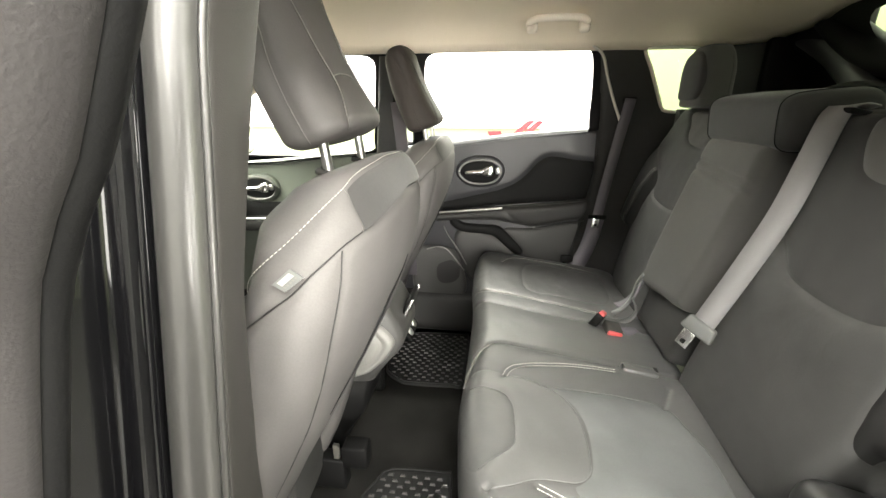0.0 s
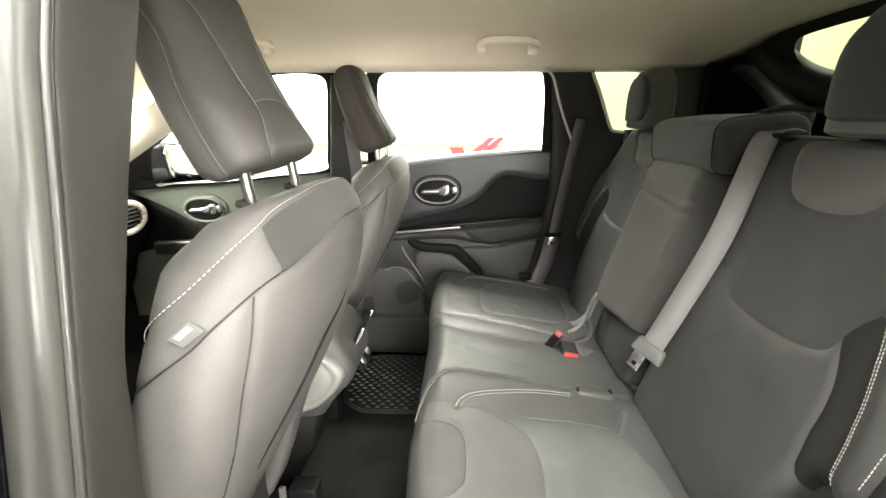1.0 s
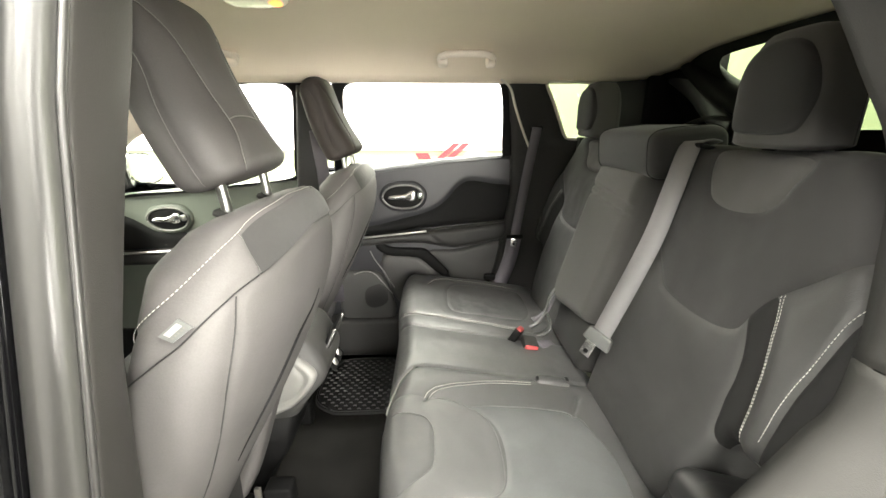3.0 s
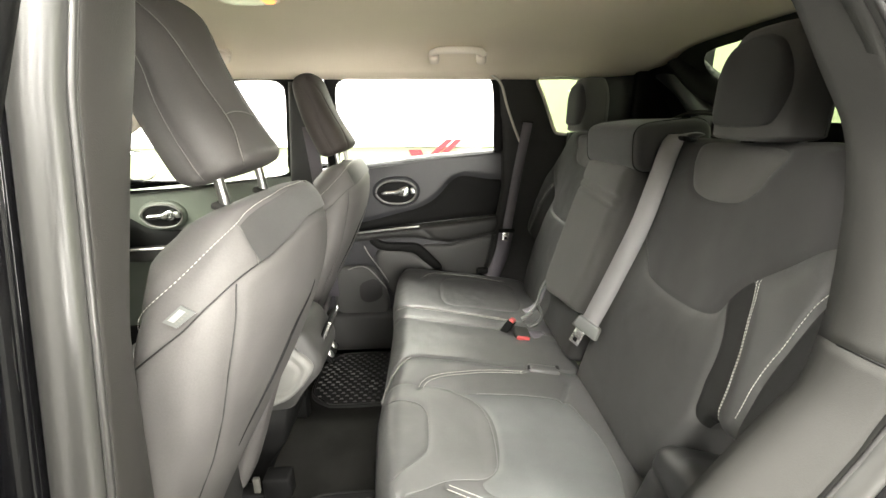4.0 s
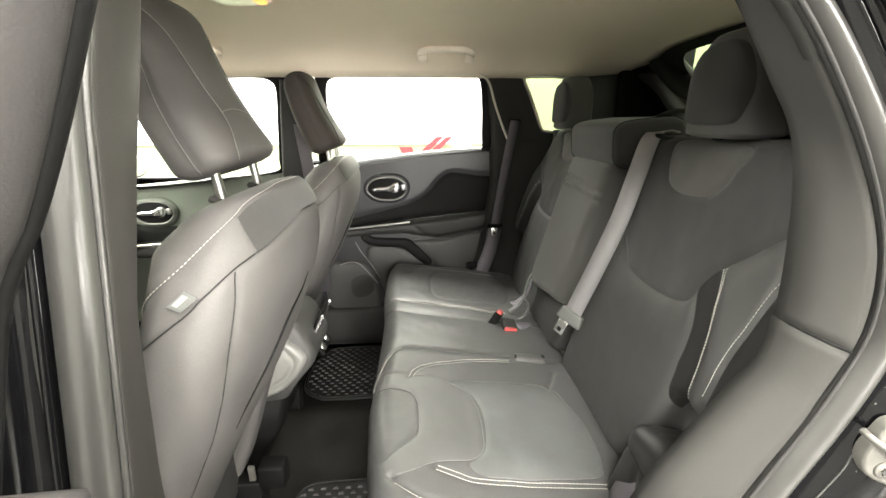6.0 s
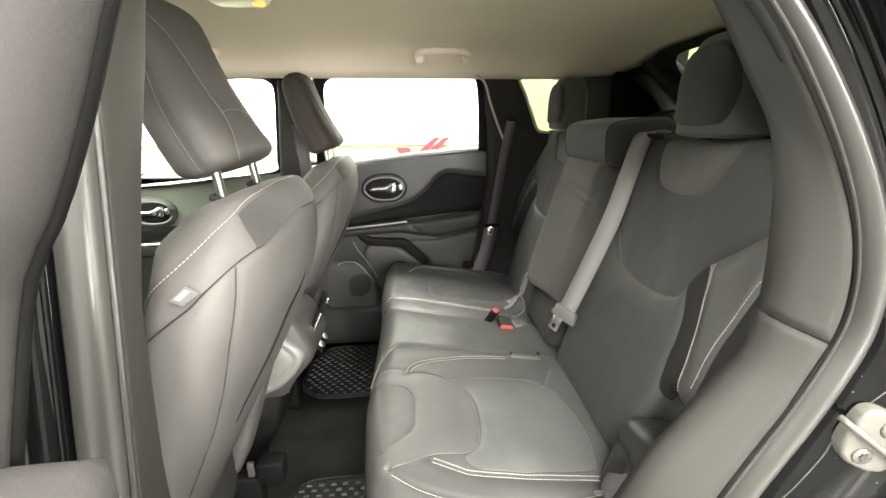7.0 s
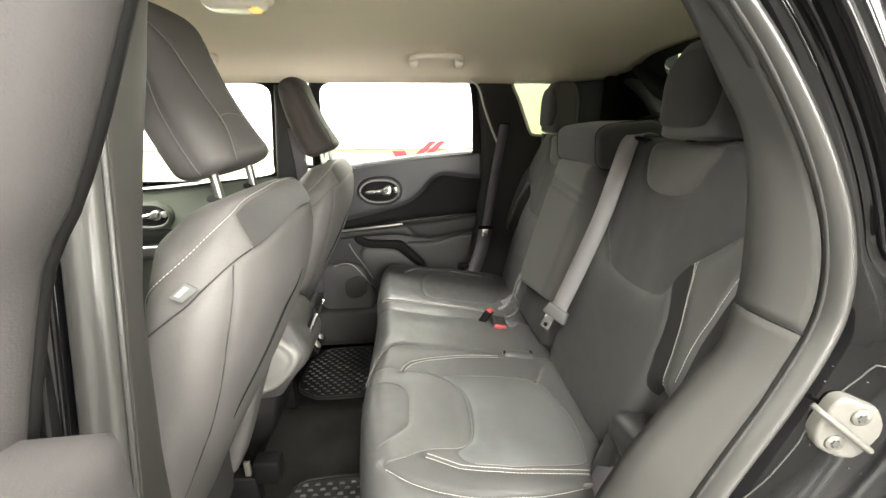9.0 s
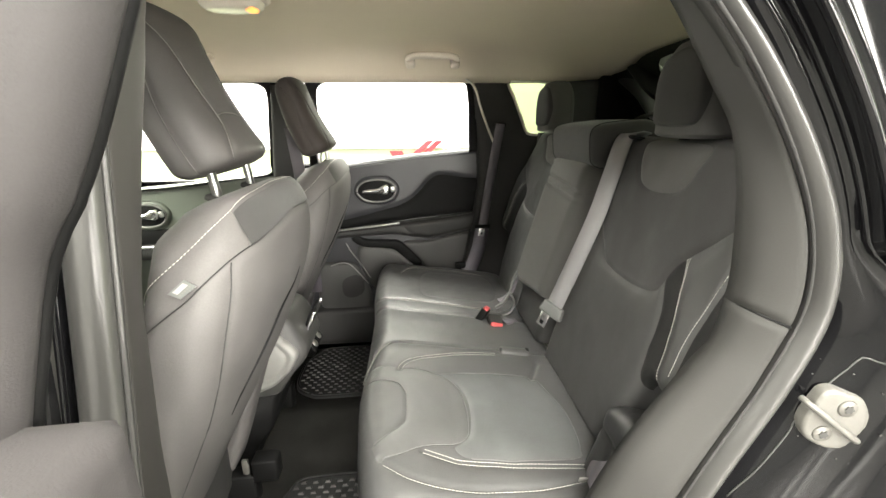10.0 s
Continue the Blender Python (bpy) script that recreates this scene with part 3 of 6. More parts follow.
    hs = []
    HEAD_SIDE = [(-0.300, -0.09, 1.655), (-0.270, -0.106, 1.610), (-0.256, -0.107, 1.580), (-0.246, -0.109, 1.536), (-0.229, -0.111, 1.491), (-0.209, -0.112, 1.450), (-0.205, -0.107, 1.436)]
    HEAD_REAR = [(-0.27, -0.075, 1.66), (-0.236, -0.068, 1.626), (-0.222, -0.059, 1.595), (-0.202, -0.054, 1.554), (-0.184, -0.052, 1.524), (-0.172, -0.060, 1.503), (-0.159, -0.081, 1.474), (-0.158, -0.08, 1.456)]
    HEAD_TOP = [(-0.184, -0.052, 1.524), (-0.185, -0.02, 1.529), (-0.185, 0.02, 1.529), (-0.184, 0.052, 1.524)]
    for L in (HEAD_SIDE, HEAD_REAR):
        a = np.array([on_head(*p) for p in smooth_line(L, 0.006)])
        hs += [a, a * np.array([1, -1, 1])]
    hs.append(np.array([on_head(*p) for p in smooth_line(HEAD_TOP, 0.006)]))
    G = np.vstack(hs)
    for s in np.concatenate([np.linspace(0, 0.1, 10, endpoint=False), np.linspace(0.1, 0.86, 46, endpoint=False), np.linspace(0.86, 1, 14)]):
        c, hw, th = head_row(s)
        q = ring(c, (0, 1, 0), HEAD_OUT, hw, th, 3.0, 110)
        d = np.min(np.linalg.norm(q[:, None, :] - G[None, :, :], axis=2), axis=1)
        inward = c - q
        inward /= np.linalg.norm(inward, axis=1)[:, None]
        rings.append(q + inward * (0.003 * np.exp(-(d / 0.006) ** 2))[:, None])
    v, f = loft(rings)
    head = mesh_object("headrest", v, [g[::-1] for g in f], LEATHER_HEAD, seat, "charcoal leatherette head restraint")
    for L in hs:
        v, f = tube(np.vstack([L[:-1:2], L[-1:]]), 0.0008, 5)
        mesh_object("seam", v, f, THREAD_DARK, head)
    for dy in (-0.075, 0.075):
        tube_part("headrest_post", [(-0.190, dy, 1.35), (-0.202, dy, 1.45)], 0.0075, POST_STEEL, seat, "bright steel post", sides=14)
        box_part("post_guide", (0.032, 0.030, 0.010), pose(-0.196, dy, 1.3925, 0, 20, 0), PLASTIC_GREY, seat, bevel=0.004)
    Pillow("seat_cushion", seat, [(-0.95, -0.25), (-0.5, -0.26), (-0.40, -0.2), (-0.38, 0), (-0.40, 0.2), (-0.5, 0.26), (-0.95, 0.25), (-1.0, 0)], ((0, 0, 0.76), (1, 0, 0), (0, 1, 0), (0, 0, 1)), LEATHER_DARK, rim=0.07, skirt=0.12, cell=0.02)
    box_part("side_cover", (0.46, 0.02, 0.14), pose(-0.66, -0.262, 0.69), PLASTIC_BLACK, seat, "black plastic side cover", 0.008)
    for dy in (-0.19, 0.19):
        box_part("seat_rail", (0.66, 0.045, 0.10), pose(-0.66, dy, 0.535), PLASTIC_BLACK, seat, "black floor rail", 0.006)
        box_part("rail_cover", (0.070, 0.050, 0.070), pose(-0.300, dy, 0.600), PLASTIC_BLACK, seat, "black plastic rail end cover", 0.008)
        box_part("rail_catch", (0.016, 0.010, 0.045), pose(-0.345, dy - 0.026, 0.625), STEEL, seat, "small steel catch", 0.002)
    Pillow("lower_side_panel", seat, [(-0.240, 1.09), (-0.232, 1.04), (-0.266, 0.93), (-0.305, 0.82), (-0.345, 0.70), (-0.39, 0.59), (-0.44, 0.54), (-0.50, 0.60), (-0.40, 0.80), (-0.29, 1.02)], ((0, 0.185, 0), (1, 0, 0), (0, 0, 1), (0, -1, 0)), LEATHER_BACK, rim=0.02, skirt=0.045, cell=0.012, label="grey inboard side panel",
           seams=[[(-0.258, 1.03), (-0.31, 0.90), (-0.365, 0.76), (-0.42, 0.62)]])
    return seat


seat_driver = front_seat("grey leatherette front car seat with stitched back and side tag")
seat_driver.matrix_world = pose(0, -0.36, 0)
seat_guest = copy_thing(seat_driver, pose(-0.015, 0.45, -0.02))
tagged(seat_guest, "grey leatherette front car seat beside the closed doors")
for child in list(seat_guest.children):
    if child.name.startswith(("rail_cover", "rail_catch")):          # left out, as they would show from the camera
        bpy.data.objects.remove(child)
for child in seat_guest.children:                  # its head restraint is moved a little back to fit the camera's view
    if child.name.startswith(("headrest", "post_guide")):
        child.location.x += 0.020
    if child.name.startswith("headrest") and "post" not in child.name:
        # shade on this head restraint and its seams is painted by the darker copy
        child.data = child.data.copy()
        child.data.materials[0] = HEAD_SHADED
        child["label"] = "head restraint with its shade put into a darker colour"
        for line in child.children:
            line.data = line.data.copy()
            line.data.materials[0] = HEAD_SHADED
# airbag tag sewn into the lower seam of the outer side
tag_n = np.array([0.05, -0.97, 0.2])
v = [on_seat(x, -0.27, z, 0.0015) for x, z in ((-0.182, 1.309), (-0.167, 1.303), (-0.150, 1.316), (-0.165, 1.324))]
v = [p + tag_n * k for k in (0.001, 0.0035) for p in v]
mesh_object("side_tag", v, [(3, 2, 1, 0), (4, 5, 6, 7), (0, 1, 5, 4), (1, 2, 6, 5), (2, 3, 7, 6), (3, 0, 4, 7)], LOOP_GREY, seat_driver, "small grey fabric tag with pale print", smooth=False)
q = np.array(v[4:])
patch_ = [q[0] + (q[3] - q[0]) * w + (q[1] - q[0]) * u + tag_n * 0.0005 for u, w in ((0.16, 0.18), (0.58, 0.18), (0.58, 0.84), (0.16, 0.84))]
mesh_object("tag_label", patch_, [(0, 1, 2, 3)], WHITE_LABEL, seat_driver, "white woven label", smooth=False)
for j in range(5):
    a, b = 0.16 + j * 0.15, 0.16 + j * 0.15 + 0.09
    cell_ = [q[0] + (q[3] - q[0]) * w + (q[1] - q[0]) * u for u, w in ((0.68, a), (0.84, a), (0.84, b), (0.68, b))]
    mesh_object("tag_print", [p + tag_n * 0.0012 for p in cell_], [(0, 1, 2, 3)], THREAD_DARK, seat_driver, "grey printed bar", smooth=False)


def bench_height(x, y):
    dish = np.clip((x - 0.1) / 0.1, 0, 1)
    return -0.12 * x - 0.010 * dish * (np.exp(-((y + 0.36) / 0.13) ** 2) + np.exp(-((y - 0.40) / 0.12) ** 2))


bench = thing("rear_bench", "grey leatherette rear bench with split charcoal backrest and pale stitching", "car seat")
B = Pillow("cushion", bench, [(0.012, -0.55), (0.040, -0.605), (0.10, -0.63), (0.40, -0.63), (0.50, -0.615), (0.54, -0.56), (0.545, -0.3), (0.545, 0.0), (0.545, 0.3), (0.54, 0.56), (0.50, 0.62), (0.40, 0.64), (0.06, 0.64), (-0.015, 0.60), (-0.025, 0.35), (-0.012, 0.15), (-0.010, 0.0), (-0.012, -0.19), (-0.015, -0.3), (-0.008, -0.40), (0.0, -0.48)],
           ((0, 0, 0.925), (1, 0, 0), (0, 1, 0), (0, 0, 1)), LEATHER_SIDE, loose=0.0022, rim=0.06, skirt=0.36, tuck=(0.05, 0, 0), inlay=0.25, height=bench_height, puff=0.004, groove=0.0055, width=0.0045, cell=0.0055,
           seams=[[(-0.015, -0.215), (0.0, -0.18), (0.02, -0.13), (0.06, -0.085), (0.12, -0.08), (0.2, -0.085), (0.40, -0.10), (0.5, -0.105)], [(-0.03, 0.155), (0.06, 0.14), (0.15, 0.13), (0.25, 0.12), (0.5, 0.10)],
                  [(0.129, -0.487), (0.17, -0.503), (0.212, -0.513), (0.342, -0.517), (0.45, -0.514)], [(0.045, -0.507), (0.056, -0.521), (0.116, -0.555), (0.204, -0.575), (0.328, -0.568), (0.437, -0.545)],
                  [(0.077, -0.218), (0.09, -0.19), (0.113, -0.168), (0.174, -0.142), (0.26, -0.125), (0.35, -0.12)], [(0.419, -0.228), (0.44, -0.19), (0.455, -0.16)],
                  [(-0.01, 0.25), (0.0, 0.232), (0.059, 0.218), (0.179, 0.213), (0.318, 0.190), (0.42, 0.172)], [(0.08, 0.50), (0.11, 0.55), (0.17, 0.575), (0.3, 0.57), (0.42, 0.55)]],
           regions=[("front_insert", [(-0.008, -0.27), (0.03, -0.268), (0.057, -0.271), (0.080, -0.282), (0.094, -0.31), (0.097, -0.345), (0.096, -0.40), (0.085, -0.422), (0.055, -0.452), (0.030, -0.478), (0.008, -0.45), (-0.006, -0.36)], LEATHER_SIDE, "grey front insert"),
                    ("thigh_panel", [(0.0, -0.225), (0.04, -0.205), (0.08, -0.210), (0.127, -0.213), (0.168, -0.232), (0.200, -0.250), (0.224, -0.29), (0.231, -0.34), (0.229, -0.40), (0.220, -0.442), (0.190, -0.466), (0.13, -0.474), (0.09, -0.495), (0.048, -0.512), (0.030, -0.48), (0.012, -0.42), (0.0, -0.32)], LEATHER, "smooth grey thigh panel"),
                    ("seat_insert", [(0.180, -0.232), (0.212, -0.222), (0.32, -0.215), (0.419, -0.226), (0.447, -0.28), (0.465, -0.341), (0.464, -0.41), (0.452, -0.465), (0.430, -0.495), (0.32, -0.505), (0.22, -0.503), (0.190, -0.478), (0.208, -0.460), (0.226, -0.435), (0.237, -0.38), (0.238, -0.32), (0.225, -0.275), (0.200, -0.245)], LEATHER_SEAT, "smooth slate seat insert"),
                    ("seat_insert", [(0.18, 0.27), (0.30, 0.262), (0.40, 0.255), (0.44, 0.32), (0.45, 0.42), (0.43, 0.51), (0.32, 0.53), (0.2, 0.53), (0.16, 0.48), (0.15, 0.38), (0.155, 0.30)], LEATHER_SIDE, "smooth grey seat insert")])
for line, sides in (([(0.129, -0.487), (0.17, -0.503), (0.212, -0.513), (0.342, -0.517), (0.45, -0.514)], (-0.005, 0.005)), ([(0.056, -0.521), (0.116, -0.555), (0.204, -0.575), (0.328, -0.568), (0.437, -0.545)], (-0.004,)),
                    ([(0.080, -0.212), (0.09, -0.19), (0.113, -0.168), (0.174, -0.142), (0.26, -0.125), (0.35, -0.12)], (-0.005, 0.005)), ([(0.0, 0.232), (0.059, 0.218), (0.179, 0.213), (0.318, 0.190), (0.40, 0.175)], (-0.005, 0.005)), ([(0.08, 0.50), (0.11, 0.55), (0.17, 0.575), (0.3, 0.57), (0.42, 0.55)], (0.004,))):
    for k in sides:
        B.stitch(line, k, label="pale contrast stitching", length=0.0055, gap=0.0014, thick=0.0006)
B.cord([(-0.010, -0.24), (0.0, -0.185), (0.02, -0.135), (0.055, -0.09)], 0.002, THREAD_DARK, label="grey edge piping", lift=0.004)
for line in ([(0.032, -0.475), (0.06, -0.449), (0.086, -0.422), (0.096, -0.40), (0.097, -0.345), (0.094, -0.31), (0.080, -0.282), (0.057, -0.271), (0.03, -0.268), (0.005, -0.270)],
             [(0.050, -0.511), (0.09, -0.495), (0.13, -0.474), (0.190, -0.466), (0.220, -0.442), (0.229, -0.40), (0.231, -0.34), (0.224, -0.29), (0.200, -0.250), (0.168, -0.232), (0.127, -0.213), (0.08, -0.210)],
             [(0.212, -0.222), (0.32, -0.215), (0.419, -0.226), (0.447, -0.28), (0.465, -0.341), (0.464, -0.41), (0.452, -0.465), (0.430, -0.495), (0.32, -0.505), (0.22, -0.503)]):
    B.cord(line, 0.0009, LEATHER, name="sewn_edge", lift=0.0012, label="grey sewn edge")
box_part("anchor_cover", (0.088, 0.034, 0.022), pose(0.405, -0.104, 0.876, 0, 7, -4), LEATHER_SIDE, bench, "grey padded anchor cover", 0.0098)
box_part("anchor_slot", (0.006, 0.014, 0.006), pose(0.366, -0.106, 0.889, 0, 7, -4), PLASTIC_BLACK, bench, "", 0.002)
box_part("anchor_slot", (0.010, 0.016, 0.006), pose(0.444, -0.100, 0.880, 0, 7, -4), PLASTIC_BLACK, bench, "", 0.002)
box_part("care_label", (0.030, 0.003, 0.020), pose(0.428, -0.548, 0.872, 20, 0, 0), WHITE_LABEL, bench, "small white sewn-in label", 0.001)


def bank(z):
    return 0.249 + 0.28 * z


SLOPE = np.array([0.28, 0, 1.0]) / math.hypot(0.28, 1)
OUT = np.array([-1.0, 0, 0.28]) / math.hypot(0.28, 1)
# the plane of the rear backrest: along the car's width, up its slope, and out of it
BACK = ((bank(0.85), 0, 0.85), (0, 1, 0), SLOPE, OUT)


def back_height(y, s):
    """A bolster on the outer side, a shallow hollow in the middle."""
    foot = np.interp(s, [0.20, 0.24, 0.29, 0.345, 0.385, 0.43, 0.48], [0.510, 0.506, 0.500, 0.490, 0.475, 0.470, 0.50])
    k = np.clip((np.abs(y) - foot) / 0.06, 0, 1)
    k = k * k * (3 - 2 * k)
    up = np.clip((0.56 - s) / 0.20, 0, 1)
    return 0.020 * k * up - 0.010 * np.exp(-((np.abs(y) - 0.32) / 0.12) ** 2)


def mirrored(points, m):
    """The points on the other side of the car, where m is -1."""
    return [(y, s) for y, s in points] if m > 0 else [(min(0.07 - y, 0.665 + 0.2 * (0.07 - y - 0.665)), s) for y, s in points]


def rear_back(m, label):
    F = lambda pts: mirrored(pts, m)
    shield = F([(-0.125, 0.640), (-0.128, 0.55), (-0.132, 0.46), (-0.155, 0.42), (-0.192, 0.378), (-0.225, 0.350), (-0.30, 0.340), (-0.375, 0.345), (-0.425, 0.362), (-0.442, 0.400), (-0.460, 0.430), (-0.50, 0.47), (-0.545, 0.512), (-0.575, 0.56), (-0.545, 0.640), (-0.48, 0.652), (-0.35, 0.650), (-0.2, 0.650)])
    patch = F([(-0.200, 0.625), (-0.212, 0.585), (-0.235, 0.553), (-0.28, 0.540), (-0.345, 0.545), (-0.378, 0.565), (-0.395, 0.60), (-0.410, 0.640), (-0.30, 0.650), (-0.215, 0.648)])
    outline = F([(-0.095, 0.02), (-0.14, 0.0), (-0.30, -0.01), (-0.43, 0.0), (-0.47, 0.06), (-0.487, 0.14), (-0.505, 0.205), (-0.56, 0.215), (-0.61, 0.235), (-0.635, 0.30), (-0.632, 0.40), (-0.600, 0.47), (-0.553, 0.545), (-0.527, 0.60), (-0.505, 0.642), (-0.470, 0.664), (-0.30, 0.660), (-0.15, 0.660), (-0.10, 0.645), (-0.085, 0.58), (-0.09, 0.3)])
    P = Pillow("backrest", bench, outline, BACK, LEATHER_DARK, own=True, loose=0.0024, label=label, rim=0.032, skirt=0.13, height=(lambda y, s: back_height(np.where(y > 0, y - 0.035, y), s)), puff=0.004, groove=0.0035, width=0.005, cell=0.006,
               seams=[F([(-0.594, 0.52), (-0.592, 0.481), (-0.586, 0.440), (-0.583, 0.379), (-0.576, 0.319), (-0.576, 0.254), (-0.576, 0.225)]),
                      ],
               regions=[("shoulder_patch", patch, CLOTH_MID, "lighter grey cloth patch"), ("upper_insert", shield, CLOTH, "charcoal cloth insert"),
                        ("side_strip", F([(-0.438, 0.392), (-0.455, 0.350), (-0.468, 0.300), (-0.472, 0.250), (-0.486, 0.19), (-0.530, 0.19), (-0.521, 0.246), (-0.513, 0.292), (-0.500, 0.356), (-0.484, 0.408), (-0.468, 0.438), (-0.452, 0.424)]), CLOTH_BLACK, "black strip beside the bolster"),
                        ("bolster_side", F([(-0.594, 0.50), (-0.592, 0.481), (-0.587, 0.440), (-0.584, 0.379), (-0.578, 0.319), (-0.578, 0.254), (-0.578, 0.18), (-0.72, 0.18), (-0.72, 0.50)]), CLOTH_BLACK, "black bolster side")])
    for k in (0.004, 0.0115):
        P.stitch(F([(-0.470, 0.440), (-0.486, 0.408), (-0.502, 0.356), (-0.514, 0.292), (-0.522, 0.246), (-0.526, 0.225)]), -k * m, label="pale double stitching", thick=0.0005, length=0.0036, gap=0.0018)
    P.stitch(F([(-0.592, 0.481), (-0.586, 0.440), (-0.583, 0.379), (-0.576, 0.319), (-0.576, 0.254)]), 0.005 * m, label="pale bolster stitching", thick=0.0006, length=0.0042, gap=0.0018)
    P.stitch(F([(-0.10, 0.455), (-0.125, 0.44), (-0.152, 0.43)]), 0.003, label="pale stitching", thick=0.001)
    return P


flank = box_part("backrest_flank", (0.075, 0.15, 0.58), pose(0.694, -0.560, 1.285, 0, 15.6, 0), CLOTH_MID, bench, "grey carpeted flank of the backrest", 0.02)
rear_back(1, "charcoal cloth and leatherette rear backrest with stitched side bolster")
rear_back(-1, "charcoal cloth and leatherette rear backrest against the closed door")

PA = Pillow("centre_armrest", bench, [(-0.045, 0.165), (0.06, 0.150), (0.17, 0.135), (0.20, 0.16), (0.208, 0.30), (0.208, 0.45), (0.200, 0.555), (0.17, 0.575), (0.06, 0.577), (-0.04, 0.575), (-0.066, 0.555), (-0.068, 0.45), (-0.066, 0.30), (-0.06, 0.19)], BACK, CLOTH_MID, rim=0.028, skirt=0.17, height=lambda y, s: 0.050 + 0 * y, own=True, label="folded grey cloth centre armrest",
            seams=[[(-0.06, 0.462), (0.0, 0.466), (0.1, 0.474), (0.20, 0.482)], [(-0.06, 0.486), (0.0, 0.490), (0.1, 0.498), (0.20, 0.506)]], groove=0.006, width=0.005, cell=0.006, puff=0.004)
box_part("hinge_cover", (0.10, 0.25, 0.15), pose(0.55, 0.07, 0.93, 0, 15, 0), LEATHER_DARK, PA.main, "dark hinge cover", 0.02)

# middle head restraint, lowered onto the backrest
mid = thing("rear_headrest", "wide charcoal cloth middle head restraint lowered onto the backrest", "headrest", "rear head restraints")
rings = []
for s in np.linspace(0, 1, 44):
    e = min(1, min(s, 1 - s) / 0.10)
    k = math.sqrt(1 - (1 - e) ** 2)
    rings.append(ring((0.672, -0.105 + 0.322 * s, 1.458), (0.985, 0, 0.10), (-0.10, 0, 0.985), 0.090 * (0.84 + 0.16 * k), 0.058 * (0.66 + 0.34 * k), 4.4, 72))
v, f = loft(rings)
mesh_object("pad", v, f, CLOTH, mid)
for y in (-0.082, 0.194):
    v, f = tube(closed_line([tuple(p) for p in ring((0.672, y, 1.458), (0.985, 0, 0.10), (-0.10, 0, 0.985), 0.0905, 0.0585, 4.4, 24)], 0.01), 0.0011, 5)
    mesh_object("seam", v, f, PLASTIC_BLACK, mid, "dark sewn edge")


def rear_headrest(cy, label):
    """A deep head restraint with an arched top and a darker sewn front panel."""
    hr = thing("rear_headrest", label, "headrest", "rear head restraints")
    front, deep, wide, low, tall = 0.628, 0.052, 0.082, 1.478, 0.180

    def girth(s):
        k = math.sqrt(max(0.0, 1 - max(0, 1 - min(s / 0.06, (1 - s) / 0.50)) ** 2))
        return wide * (0.50 + 0.50 * k), deep * (0.48 + 0.52 * k)

    def face(y, z):
        s = min(1.0, max(0.0, (z - low) / tall))
        w, d = girth(s)
        return front + deep - d * max(0.0, 1 - min(0.999, abs(y - cy) / w) ** 4) ** 0.25

    rings = []
    for s in np.concatenate([np.linspace(0, 0.08, 8, endpoint=False), np.linspace(0.08, 0.5, 14, endpoint=False), np.linspace(0.5, 1, 26)]):
        w, d = girth(s)
        rings.append(ring((front + deep, cy, low + tall * s), (0, 1, 0), (1, 0, 0), w, d, 4.0, 72))
    v, f = loft(rings)
    mesh_object("pad", v, f, CLOTH_MID, hr, "grey cloth sides of the head restraint")
    shape = [(-0.066, 0.034), (-0.046, 0.025), (0.0, 0.023), (0.046, 0.025), (0.068, 0.036), (0.076, 0.075), (0.072, 0.115), (0.055, 0.146), (0.03, 0.160), (0.0, 0.165), (-0.03, 0.160), (-0.055, 0.146), (-0.072, 0.115), (-0.076, 0.075)]
    bulge = lambda a, b: np.array([front - face(cy + p, low + q) for p, q in zip(np.atleast_1d(a), np.atleast_1d(b))]) + 0.008
    P = Pillow("front_panel", hr, shape, ((front, cy, low), (0, 1, 0), (0, 0, 1), (-1, 0, 0)), CLOTH, rim=0.006, skirt=0.02, cell=0.0045, puff=0.0, height=bulge, label="charcoal cloth front panel")
    # sewn edge between the side and the rear face
    for k in (-1, 1):
        line = []
        for s in np.linspace(0.03, 0.80, 24):
            w, d = girth(s)
            line.append((front + deep + d * 0.55, cy + k * w * (1 - 0.55 ** 4) ** 0.25, low + tall * s))
        v, f = tube(line, 0.0010, 5)
        mesh_object("seam", v, f, PLASTIC, hr, "dark sewn edge")
    for dy in (-0.05, 0.05):
        tube_part("post", [(0.705, cy + dy, 1.44), (0.705, cy + dy, 1.51)], 0.006, SATIN, hr, "satin steel post")
        box_part("post_guide", (0.035, 0.03, 0.012), pose(0.705, cy + dy, 1.472), PLASTIC_BLACK, hr, "", 0.004)
    return hr


rear_headrest(-0.340, "charcoal cloth rear head restraint with sewn front panel")
rear_headrest(0.465, "charcoal cloth rear head restraint against the quarter window")

# ---------------------------------------------------------------- far side: doors, windows, pillars
FAR = ((0, 0.70, 0), (1, 0, 0), (0, 0, 1), (0, -1, 0))


def far_frame(y):
    return ((0, y, 0), (1, 0, 0), (0, 0, 1), (0, -1, 0))


def oval(cx, cz, a, b, n=20, power=2.3, turn=0.0):
    t = np.arange(n) * 2 * math.pi / n
    u, w = np.sign(np.cos(t)) * np.abs(np.cos(t)) ** (2 / power) * a, np.sign(np.sin(t)) * np.abs(np.sin(t)) ** (2 / power) * b
    c, s = math.cos(turn), math.sin(turn)
    return [(cx + c * p - s * q, cz + s * p + c * q) for p, q in zip(u, w)]


